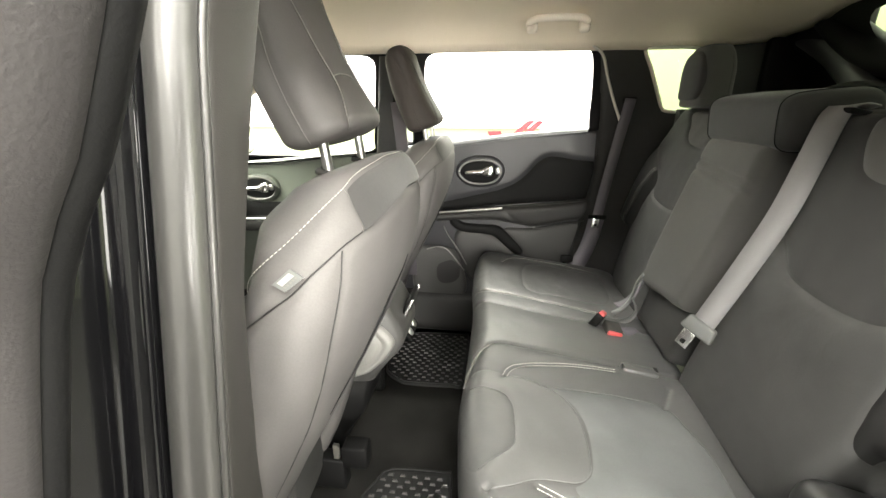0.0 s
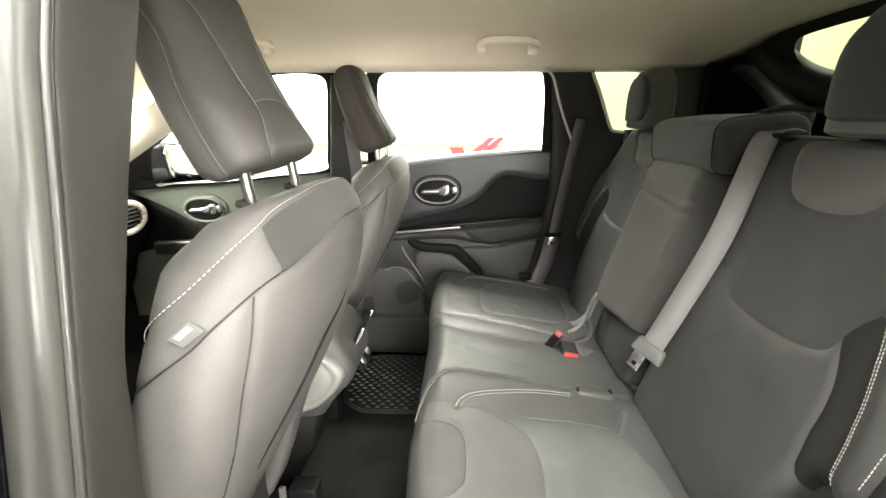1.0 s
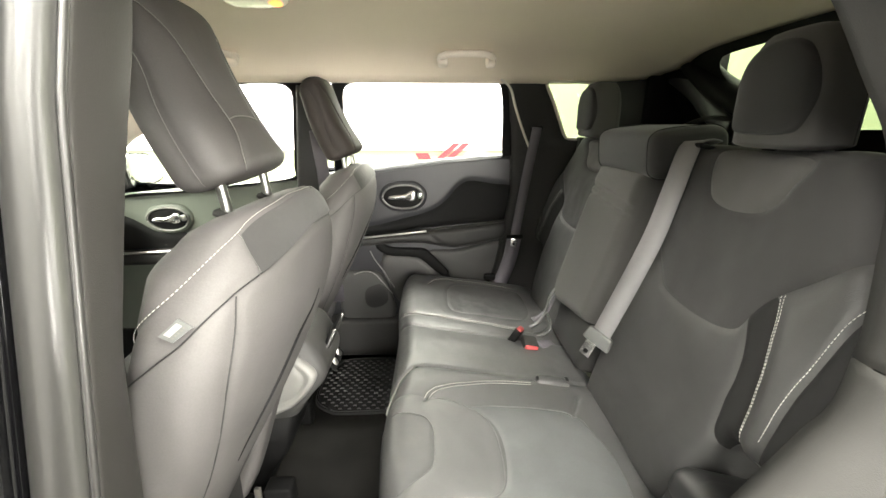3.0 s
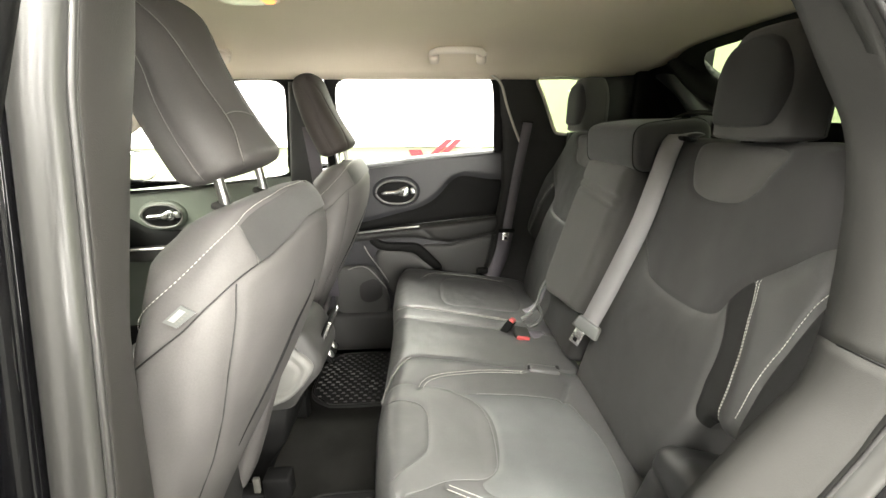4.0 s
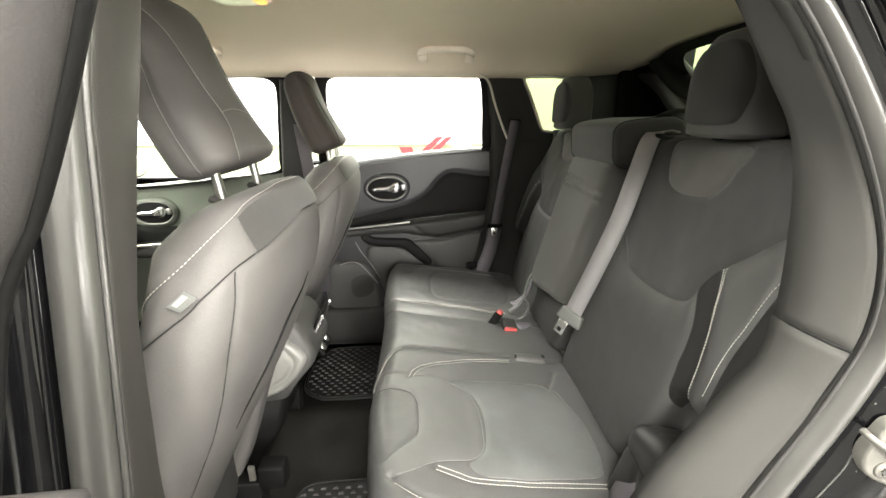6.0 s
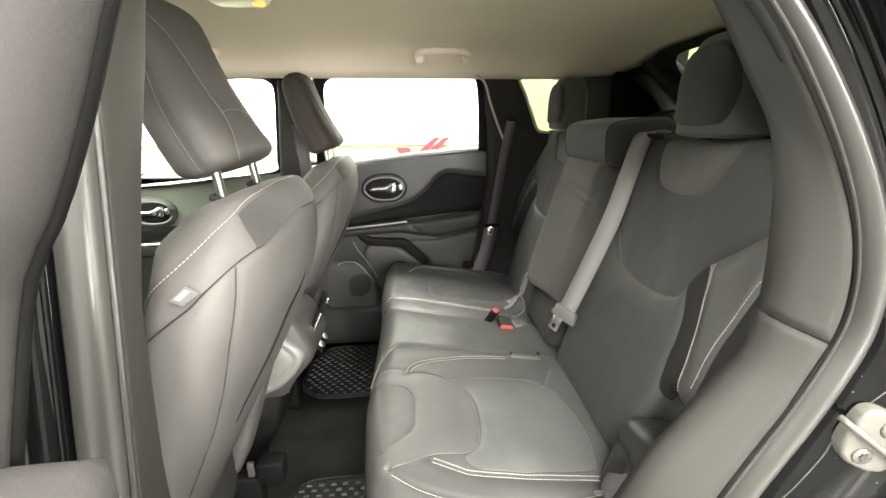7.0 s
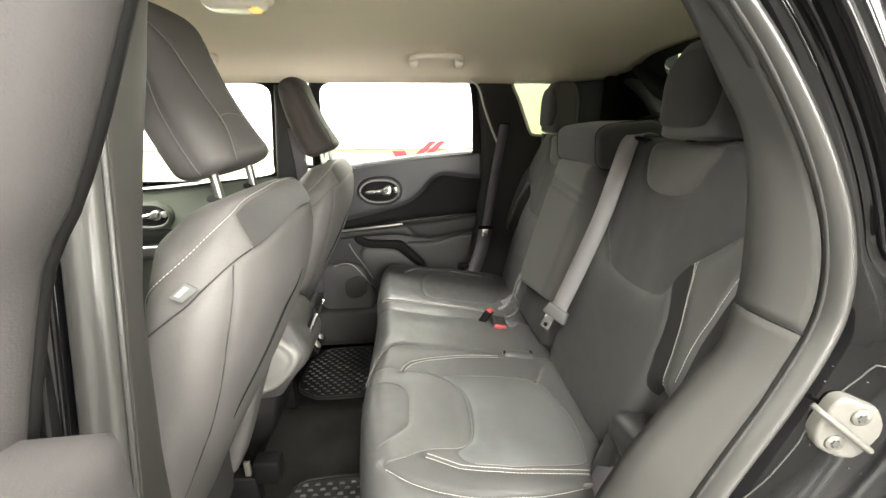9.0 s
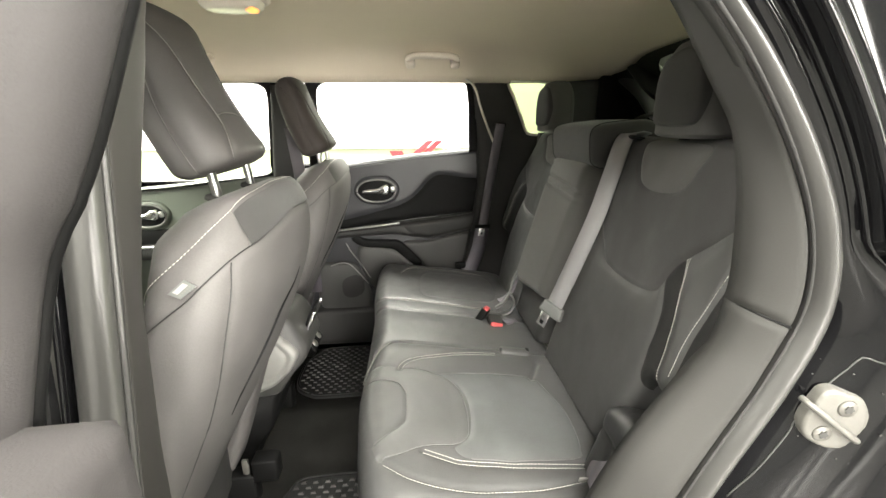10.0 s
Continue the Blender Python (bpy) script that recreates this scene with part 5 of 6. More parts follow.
cut_at = int(np.argmin(np.abs(outer[:, 2] - 1.260)))
trim = thing("pillar_trim", "grey plastic rear pillar trim in two pieces beside the open door", "pillar trim", kind="structure")
for lo_, hi_, nm in ((0, cut_at, "upper_cover"), (cut_at, NC, "lower_cover")):
    rows = []
    for i in range(lo_, min(hi_ + 1, NC)):
        flat_ = float(np.clip(np.hypot(*(outer[i] - inner[i])[[0, 2]]) / 0.042, 0.12, 1))
        rows.append([inner[i] + (outer[i] - inner[i]) * k + np.array([0, d * flat_, 0]) * 0.9 for k, d in cross])
    solid_strip(nm, rows, 0.004, PLASTIC_GREY, trim)
v, f = tube([inner[cut_at] + (outer[cut_at] - inner[cut_at]) * k + np.array([0, d * 0.9 - 0.0022, 0]) for k, d in cross[1:-1]], 0.0017, 6)
mesh_object("joint", v, f, PLASTIC_BLACK, trim, "dark joint between the two covers")
sect = closed_line([(0.000, -0.010), (0.004, -0.024), (0.014, -0.034), (0.026, -0.034), (0.034, -0.022), (0.034, -0.006), (0.026, 0.006), (0.008, 0.004)], 0.003)
fat = np.interp(outer[:, 2], [1.25, 1.40, 1.60], [0.78, 0.72, 0.50])        # the bulb is slimmer towards the roof
v, f = loft([[outer[i] + away[i] * a * fat[i] + np.array([0, b * (0.3 + 0.7 * fat[i]), 0]) for a, b in sect] for i in range(NC)])
mesh_object("bulb", v, f, RUBBER, seal)
v, f = tube([outer[i] + away[i] * 0.001 + np.array([0, -0.012, 0]) for i in range(NC)], 0.0026, 8)
mesh_object("lip", v, f, PLASTIC, seal)
# painted opening behind the seal: flange, step and outer panel; broad and flat at the lock, narrow towards the roof
FLANGE_TOP = [(0.006, 0.012), (0.010, 0.0), (0.012, -0.010), (0.014, -0.020), (0.018, -0.027), (0.026, -0.0275), (0.031, -0.031), (0.033, -0.042), (0.035, -0.054), (0.038, -0.064), (0.046, -0.068), (0.08, -0.068), (0.18, -0.060)]
FLANGE_LOW = [(0.014, 0.012), (0.022, 0.0), (0.034, -0.012), (0.048, -0.028), (0.075, -0.044), (0.10, -0.050), (0.13, -0.055), (0.16, -0.062), (0.18, -0.075), (0.19, -0.10), (0.20, -0.14), (0.215, -0.17), (0.25, -0.19)]
rows = []
for i in range(NC):
    w = float(np.clip((outer[i][2] - 1.24) / 0.14, 0, 1))
    w = w * w * (3 - 2 * w)
    rows.append([outer[i] + away[i] * (k1 * w + k0 * (1 - w)) + np.array([0, e1 * w + e0 * (1 - w), 0]) for (k1, e1), (k0, e0) in zip(FLANGE_TOP, FLANGE_LOW)])
solid_strip("rear_opening", rows, 0.004, PAINT, jamb, "glossy black painted flange")
for j, rad in ((5, 0.0030), (7, 0.0040), (9, 0.0055)):          # beads added so that the upper flange catches lamp streaks
    line = [rows[i][j] - away[i] * 0.9 * rad * float(np.clip((outer[i][2] - 1.33) / 0.08, -1, 1)) for i in range(NC) if outer[i][2] > 1.31]
    v, f = tube(line, [rad * float(np.clip((p[2] - 1.30) / 0.10, 0.12, 1)) for p in line], 14)
    mesh_object("rolled_edge", v, f, PAINT, jamb, "glossy black bead added to catch lamp streaks")
rows = [[(x, -0.915 + 0.26 * max(0, z - 1.2) + 0.03 * (x - 0.9) ** 2, z) for x in np.linspace(0.80, 1.75, 14)] for z in np.linspace(0.5, 1.72, 24)]
solid_strip("quarter_panel", rows, 0.004, PAINT, jamb, "glossy black quarter panel")
# grey line along the weld seam, painted for its specular edge
tube_part("panel_joint", [(0.664, -0.7545, 1.235), (0.654, -0.7525, 1.238), (0.641, -0.7475, 1.241), (0.632, -0.7435, 1.224), (0.619, -0.7405, 1.205), (0.604, -0.739, 1.180), (0.590, -0.7365, 1.146), (0.583, -0.7375, 1.126), (0.557, -0.7365, 1.074), (0.536, -0.7325, 1.039), (0.529, -0.7305, 1.025)], 0.0010, DULL_GREY, jamb, "weld seam with its edge glint painted as a grey line")

for k, place in enumerate(((0.611, -0.728, 1.229), (0.636, -0.748, 1.219), (0.668, -0.759, 1.197), (0.635, -0.759, 1.105), (0.593, -0.743, 1.129), (0.678, -0.764, 1.141), (0.650, -0.762, 1.099), (0.605, -0.729, 1.209))):
    box_part("dust_speck", (0.0014 + 0.0006 * (k % 3), 0.0012, 0.0012 + 0.0006 * (k % 2)), pose(*place, 0, 25 * k, -20), DUST, jamb, "pale speck of dust", 0.0005)

# striker on the lock face
striker = thing("door_striker", "bare zinc door striker with two bolts on black paint", "door striker")
SF = ((0.628, -0.757, 1.155), (0.985, -0.17, 0.0), (0.0, 0, 1), (-0.17, -0.985, 0))
Pillow("plate", striker, [(-0.036, 0.022), (-0.041, 0.006), (-0.040, -0.012), (-0.030, -0.026), (-0.005, -0.037), (0.014, -0.033), (0.030, -0.004), (0.030, 0.014), (0.018, 0.035), (0.0, 0.043), (-0.016, 0.047), (-0.028, 0.042)], SF, STEEL, rim=0.0035, skirt=0.012, cell=0.003, puff=0.0, groove=0.0, label="zinc plate")
base = np.array(SF[0])
ea_, eb_, en_ = (np.array(q, float) for q in SF[1:])
v, f = tube(smooth_line([base + ea_ * a + eb_ * b + en_ * c for a, b, c in ((0.018, -0.018, -0.002), (0.0175, -0.0175, 0.005), (0.011, -0.013, 0.009), (-0.014, 0.006, 0.010), (-0.037, 0.024, 0.009), (-0.046, 0.030, 0.004), (-0.048, 0.032, -0.006))], 0.003), 0.0040, 12)
mesh_object("loop", v, f, STEEL, striker, "steel striker loop")
turn_ = Matrix((*[(*r, 0) for r in np.column_stack([ea_, eb_, en_]).tolist()], (0, 0, 0, 1)))
for a, b in ((0.002, 0.023), (-0.018, -0.014)):
    at_ = Matrix.Translation(base + ea_ * a + eb_ * b + en_ * 0.001) @ turn_
    bm = bmesh.new()
    bmesh.ops.create_cone(bm, cap_ends=True, segments=28, radius1=0.0115, radius2=0.0098, depth=0.0025)
    bm.transform(at_)
    bolt = part("bolt", bm, STEEL, striker, "round bolt head")
    star = [(r * math.cos(k * math.pi / 6), r * math.sin(k * math.pi / 6)) for k in range(12) for r in ((0.0058, 0.0040)[k % 2],)]
    v = [at_ @ Vector((p, q, z)) for z in (0.0012, 0.0026) for p, q in star]
    mesh_object("star_socket", v, [tuple(range(12, 24))] + [(k, (k + 1) % 12, 12 + (k + 1) % 12, 12 + k) for k in range(12)], DULL_GREY, bolt, "dark star-shaped socket", False)

# near front door, closed, and the open rear door
nf = ((0, -0.70, 0), (1, 0, 0), (0, 0, 1), (0, 1, 0))
near_front = Pillow("car_door", car, [(-1.45, 0.6), (-0.36, 0.6), (-0.34, 1.31), (-0.9, 1.265), (-1.45, 1.22)], nf, PLASTIC, own=True, label="closed front car door next to the open one", rim=0.016, skirt=0.06, round_outline=False, cell=0.03).main
Pillow("window_frame", near_front, [(-1.50, 1.205), (-0.9, 1.255), (-0.335, 1.305), (-0.31, 1.690), (-0.6, 1.690), (-0.85, 1.66), (-1.05, 1.56), (-1.3, 1.38)], ((0, -0.672, 0), (1, 0, 0), (0, 0, 1), (0, 1, 0)), PLASTIC_BLACK, rim=0.01, skirt=0.03, cell=0.02, puff=0, groove=0, round_outline=False,
       regions=[("window_pane", [(-1.36, 1.235), (-0.9, 1.262), (-0.40, 1.312), (-0.37, 1.5), (-0.37, 1.64), (-0.65, 1.662), (-0.82, 1.625), (-0.95, 1.545), (-1.05, 1.472), (-1.12, 1.42), (-1.172, 1.38)], GLASS, "clear window glass")])
box_part("outer_skin", (1.06, 0.03, 0.78), pose(-0.90, -0.89, 0.88), PAINT, near_front, "black painted outer skin", 0.012)

SWING = math.radians(87)
d_ = np.array([math.cos(SWING), -math.sin(SWING), 0])
n_ = np.array([math.sin(SWING), math.cos(SWING), 0])
h0 = np.array([-0.050, -0.918, 0])             # the leading inner corner of the swung door


def on_door(a, z, out):
    return h0 + d_ * a + np.array([0, 0, z]) + n_ * out


DF = (h0, d_, (0, 0, 1), n_)
open_door = Pillow("car_door", car, [(0.0, 0.62), (0.55, 0.60), (0.75, 0.85), (0.87, 1.15), (0.88, 1.395), (0.5, 1.375), (0.2, 1.365), (0.06, 1.358), (0.010, 1.356), (0.0, 1.346), (0.0, 1.2)], DF, DOOR_DARK, own=True, rim=0.010, skirt=0.11, cell=0.012, height=lambda a, b: 0.006 + 0 * a, puff=0.0, round_outline=False, label="open rear car door with dark grey trim and window frame").main
Pillow("door_core", open_door, [(-0.035, 0.50), (0.58, 0.48), (0.82, 0.85), (0.94, 1.15), (0.94, 1.32), (-0.03, 1.25)], DF, PAINT, rim=0.01, skirt=0.06, cell=0.02, height=lambda a, b: -0.10 + 0 * a, puff=0.0, round_outline=False, label="black painted door edge")
# upright of the window frame, which leans back as it rises
lead = [(-0.136, 1.20), (-0.102, 1.30), (-0.074, 1.385), (-0.052, 1.445), (-0.034, 1.472), (-0.014, 1.510), (0.010, 1.561), (0.045, 1.63), (0.07, 1.69)]
LL = smooth_line([(x, -0.922, z) for x, z in lead], 0.02)
sect = closed_line([(-0.006, -0.004), (-0.014, 0.003), (-0.028, 0.010), (-0.050, 0.014), (-0.080, 0.012), (-0.092, 0.0), (-0.085, -0.03), (-0.045, -0.04), (-0.016, -0.028), (-0.006, -0.014)], 0.006)
v, f = loft([[p + np.array([a, b, 0]) for a, b in sect] for p in LL])
mesh_object("frame_post", v, f, DOOR_DARK, open_door, "dark grey upright of the window frame")
v, f = tube([p + np.array([-0.010, 0.001, 0]) for p in LL], 0.0050, 8)
mesh_object("frame_seal", v, f, PLASTIC_BLACK, open_door, "rubber seal of the door frame")
TOP = smooth_line([on_door(a, z, -0.05) for a, z in ((0.02, 1.67), (0.20, 1.70), (0.50, 1.70), (0.73, 1.66), (0.85, 1.52), (0.90, 1.34))], 0.02)
v, f = tube(TOP, 0.03, 10)
mesh_object("frame_bow", v, f, PLASTIC_BLACK, open_door, "black bow of the window frame")
pane = [on_door(a, z, -0.06) for a, z in ((0.03, 1.32), (0.05, 1.66), (0.50, 1.68), (0.74, 1.63), (0.84, 1.50), (0.87, 1.36))]
mesh_object("window_pane", pane, [tuple(range(6))], GLASS, open_door, "clear window glass", smooth=False)

# ---------------------------------------------------------------- belts and buckles


def ribbon(points, width, across, thick=0.0014):
    """A flat band along points."""
    L = smooth_line(points, 0.012)
    A = np.asarray(across, float)
    A = A / np.linalg.norm(A)
    T = np.gradient(L, axis=0)
    T /= np.linalg.norm(T, axis=1)[:, None]
    rows_ = []
    for p, t in zip(L, T):
        a = A - t * (A @ t)
        a /= np.linalg.norm(a)
        n = np.cross(t, a)
        rows_.append([p + a * width * u + n * thick * w for u, w in ((-0.5, -1), (0.0, -1.3), (0.5, -1), (0.5, 1), (0.0, 1.3), (-0.5, 1))])
    return loft(rows_)


belt = thing("seat_belt", "grey middle seat belt hanging down the rear backrest", "seat belt", "seat belts")
mesh_object("webbing", *ribbon([(0.700, -0.130, 1.478), (0.668, -0.134, 1.484), (0.642, -0.140, 1.470), (0.606, -0.165, 1.388), (0.569, -0.185, 1.290), (0.527, -0.183, 1.170), (0.492, -0.172, 1.062), (0.486, -0.170, 1.045)], 0.044, (0.62, -0.76, 0.14)), WEBBING, belt, "pale grey webbing")
up_ = Vector((0.30, 0.0, 0.95)).normalized()
ac_ = Vector((-0.62, 0.78, 0.10))
ac_ = (ac_ - up_ * ac_.dot(up_)).normalized()
LM = Matrix.Translation((0.483, -0.170, 1.038)) @ Matrix((ac_.cross(up_), ac_, up_)).transposed().to_4x4() @ Matrix.Rotation(radians(6), 4, "X")
bm = bevel_box((0.016, 0.066, 0.034), 0.006, 3)
for q in bm.verts:                                  # wider towards its lower edge
    q.co.y *= 1.0 - 5.0 * q.co.z
bm.transform(LM)
part("latch_shroud", bm, LOOP_GREY, belt, "grey plastic latch shroud")
bm = bevel_box((0.003, 0.027, 0.044), 0.0012)
bm.transform(LM @ Matrix.Translation((0.0, 0.010, -0.034)))
part("latch_plate", bm, CHROME, belt, "bright steel latch plate")
bm = bevel_box((0.006, 0.010, 0.010), 0.001)
bm.transform(LM @ Matrix.Translation((0.0, 0.010, -0.044)))
part("latch_hole", bm, PLASTIC_BLACK, belt)
box_part("belt_guide", (0.035, 0.070, 0.010), pose(0.668, -0.135, 1.474, 0, 12, -8), PLASTIC_BLACK, belt, "black belt guide", 0.004)

belt = thing("seat_belt", "dark grey outer seat belt hanging from the rear pillar", "seat belt", "seat belts")
mesh_object("webbing", *ribbon([(0.506, 0.625, 1.51), (0.503, 0.620, 1.492), (0.480, 0.615, 1.36), (0.455, 0.61, 1.20), (0.437, 0.605, 1.076)], 0.038, (1, 0.1, 0)), WEBBING_DARK, belt, "dark grey webbing")
mesh_object("lower_webbing", *ribbon([(0.436, 0.605, 1.072), (0.42, 0.605, 0.98), (0.395, 0.605, 0.905), (0.375, 0.60, 0.87)], 0.060, (1, 0.1, 0)), WEBBING_DARK, belt, "dark grey webbing")
box_part("latch_shroud", (0.068, 0.014, 0.016), pose(0.436, 0.600, 1.080), PLASTIC_BLACK, belt, "black latch shroud", 0.005)
box_part("latch_plate", (0.026, 0.003, 0.036), pose(0.432, 0.597, 1.056, 0, 4, 0), CHROME, belt, "bright steel latch plate", 0.001)
box_part("latch_hole", (0.009, 0.004, 0.009), pose(0.432, 0.5955, 1.050), PLASTIC_BLACK, belt, "", 0.001)
box_part("anchor_loop", (0.05, 0.02, 0.03), pose(0.338, 0.60, 0.905), PLASTIC_BLACK, belt, "black anchor cover", 0.008)
box_part("shoulder_slot", (0.050, 0.014, 0.016), pose(0.506, 0.632, 1.508), PLASTIC_BLACK, belt, "black shoulder slot", 0.006)

for k, (x, y, z, rz, tip) in enumerate(((0.388, 0.079, 0.886, 2, "red-topped black belt buckle lying on the bench cushion"), (0.352, 0.112, 0.894, 62, "red-topped black belt buckle standing beside another"))):
    bk = thing("belt_buckle", tip, "belt buckle", "belt buckles")
    m = pose(x, y, z, 8 if k == 0 else -62, 12, rz)
    box_part("body", (0.045, 0.050, 0.024), m, PLASTIC_GREY if k == 0 else PLASTIC_BLACK, bk, "dark buckle body", 0.005)
    box_part("release_button", (0.040 if k == 0 else 0.034, 0.012, 0.018), m @ pose(0.0, -0.0255, 0.0), RED, bk, "red release button", 0.004)
    v, f = ribbon([m @ Vector((0.03, 0.0, 0)), m @ Vector((0.08, 0.02, -0.004)), m @ Vector((0.13, 0.03, -0.02))], 0.035, (0, 1, 0.1))
    mesh_object("strap", v, f, WEBBING_DARK, bk)
# folded strap of the middle buckle against the armrest
loop = thing("buckle_strap", "grey webbing strap with bent loops beside the armrest", "belt strap")
mesh_object("strap", *ribbon([(0.512, 0.205, 1.06), (0.497, 0.208, 1.00), (0.478, 0.205, 0.945), (0.450, 0.195, 0.915), (0.425, 0.190, 0.905)], 0.040, (0.2, 1, 0.1)), WEBBING_DARK, loop)
for line in ([(0.505, 0.172, 1.030), (0.484, 0.172, 1.022), (0.466, 0.170, 0.990), (0.456, 0.168, 0.945), (0.436, 0.165, 0.912), (0.408, 0.162, 0.894)], [(0.455, 0.150, 0.950), (0.470, 0.150, 0.912), (0.455, 0.148, 0.884), (0.425, 0.146, 0.874)]):
    mesh_object("bent_loop", *ribbon(line, 0.018, (0.25, 1, 0.2), 0.0024), LOOP_GREY, loop, "pale grey bent loop")

# cover of the backrest hinge beside the cushion
hump = thing("hinge_cover", "charcoal moulded cover over the backrest hinge", "hinge cover")
Pillow("cover", hump, [(-0.50, -0.02), (-0.56, -0.03), (-0.62, -0.01), (-0.64, 0.08), (-0.63, 0.16), (-0.60, 0.178), (-0.55, 0.172), (-0.505, 0.150), (-0.495, 0.08)], ((bank(0.85) - 0.03, 0, 0.85), (0, 1, 0), SLOPE, OUT), HINGE_BLACK, rim=0.028, skirt=0.10, cell=0.007, height=lambda y, s: 0.02 + 0.010 * np.clip((s - 0.10) / 0.05, 0, 1) + 0 * y, seams=[[(-0.62, 0.085), (-0.56, 0.10), (-0.50, 0.105)], [(-0.555, 0.095), (-0.565, 0.04), (-0.57, -0.01)]], groove=0.005, width=0.004)
mesh_object("belt_stub", *ribbon([(0.475, -0.545, 0.93), (0.455, -0.55, 0.915), (0.435, -0.555, 0.89), (0.425, -0.56, 0.865)], 0.05, (0.3, 1, 0)), WEBBING_DARK, hump, "dark webbing stub")

# ---------------------------------------------------------------- floor mats, console


def mat_shape(cy, label, reach):
    """A rubber mat with a raised rim and rows of long studs; reach: how far it goes forward."""
    ob = thing("floor_mat", label, "floor mat", "rubber floor mats")
    edge = [(-0.04 + reach * (x + 0.04), y) for x, y in ((-0.30, -0.185), (-0.25, -0.195), (-0.10, -0.19), (-0.05, -0.18), (-0.04, 0.0), (-0.05, 0.18), (-0.08, 0.195), (-0.29, 0.185), (-0.335, 0.14), (-0.37, 0.08), (-0.38, 0.0), (-0.37, -0.12))]
    Pillow("sheet", ob, edge, ((0, cy, 0.470), (1, 0, 0), (0, 1, 0), (0, 0, 1)), MAT_BASE, rim=0.006, skirt=0.008, cell=0.015, puff=0.0)
    verts, faces = [], []
    shape = ((-1, -1, 0), (1, -1, 0), (1, 1, 0), (-1, 1, 0), (-0.72, -0.55, 0.0050), (0.72, -0.55, 0.0050), (0.72, 0.55, 0.0050), (-0.72, 0.55, 0.0050))
    grid = [(x + (0.018 if j % 2 else 0), y) for j, y in enumerate(np.arange(-0.172, 0.18, 0.0185)) for x in np.arange(-0.37, -0.05, 0.036)]
    keep = inside_distance(np.array(grid), np.array(closed_line(edge, 0.02))) > 0.018
    for (x, y), good in zip(grid, keep):
        if good:
            b = len(verts)
            verts += [(x + 0.0085 * p, cy + y + 0.0042 * q, 0.4705 + h) for p, q, h in shape]
            faces += [tuple(b + q for q in g) for g in ((4, 5, 6, 7), (0, 1, 5, 4), (1, 2, 6, 5), (2, 3, 7, 6), (3, 0, 4, 7))]
    studs = mesh_object("studs", verts, faces, STUD_GLINT, ob, "raised long studs with their glint put into a lighter colour", smooth=False)
    studs["kind"] = "stuff"
    v, f = tube(closed_line([(x * 0.97 - 0.005, cy + y * 0.96, 0.4725) for x, y in edge], 0.02), 0.0028, 6)
    mesh_object("rim", v, f, MAT_BASE, ob, "raised rubber rim")
    return ob


mat_shape(0.50, "black studded rubber floor mat before the far bench place", 1.0)
mat_shape(-0.275, "black studded rubber floor mat below the open door", 0.76)

console = thing("centre_console", "grey centre console end with air vents between the front seats", "centre console")
prof = closed_line([(-0.285, 1.008), (-0.245, 1.004), (-0.222, 0.990), (-0.200, 0.948), (-0.184, 0.905), (-0.192, 0.868), (-0.222, 0.832), (-0.250, 0.795), (-0.275, 0.762), (-0.33, 0.752), (-0.45, 0.752), (-0.52, 0.76), (-0.54, 0.82), (-0.53, 0.90), (-0.45, 0.985)], 0.012)
rows = []
for k in np.linspace(0, 1, 17):
    e = min(1, min(k, 1 - k) / 0.14)
    inset = 0.022 * (1 - math.sqrt(1 - (1 - e) ** 2))
    c = prof.mean(0)
    rows.append([(p[0] - inset * (p[0] - c[0]) / 0.3, -0.085 + 0.20 * k, p[1] - inset * (p[1] - c[1]) / 0.25) for p in prof])
v, f = loft(rows)
mesh_object("body", v, f, DOOR_PALE, console)
prof = closed_line([(-0.285, 0.765), (-0.292, 0.70), (-0.310, 0.64), (-0.345, 0.585), (-0.375, 0.54), (-0.40, 0.465), (-0.47, 0.46), (-0.53, 0.47), (-0.54, 0.62), (-0.53, 0.77), (-0.40, 0.772)], 0.015)
v, f = loft([[(p[0] - (0.012 if k in (0, 7) else 0), -0.070 + 0.17 * k / 7, p[1]) for p in prof] for k in range(8)])
mesh_object("lower_cover", v, f, PLASTIC_BLACK, console, "black lower console cover")
Pillow("side_panel", console, [(-0.45, 0.952), (-0.266, 0.955), (-0.240, 0.945), (-0.215, 0.922), (-0.204, 0.898), (-0.218, 0.866), (-0.245, 0.830), (-0.30, 0.790), (-0.45, 0.75)], ((0, -0.096, 0), (1, 0, 0), (0, 0, 1), (0, -1, 0)), CONSOLE, rim=0.014, skirt=0.03, cell=0.005, height=lambda a, b: 0.006 + 0 * a, label="smooth silver grey side panel", groove=0.004, width=0.006, seams=[[(-0.45, 0.930), (-0.275, 0.932), (-0.252, 0.922), (-0.236, 0.898), (-0.245, 0.868), (-0.29, 0.825), (-0.45, 0.78)]])
tilt = pose(-0.194, 0.045, 0.945, 0, 24, 0)
box_part("vent_frame", (0.012, 0.105, 0.085), tilt, PLASTIC_BLACK, console, "black vent frame", 0.006)
for k in range(4):
    box_part("vent_slat", (0.012, 0.092, 0.004), tilt @ pose(0.006, 0, -0.028 + k * 0.019, 0, 25, 0), PLASTIC_GREY, console, "", 0.001)
for k in (-0.052, 0.052):
    box_part("vent_trim", (0.008, 0.006, 0.09), tilt @ pose(0.006, k, 0), CHROME, console, "chrome vent edge", 0.002)
box_part("socket_panel", (0.010, 0.10, 0.045), pose(-0.194, 0.055, 0.865, 0, -38, 0), PLASTIC_BLACK, console, "black socket panel", 0.004)
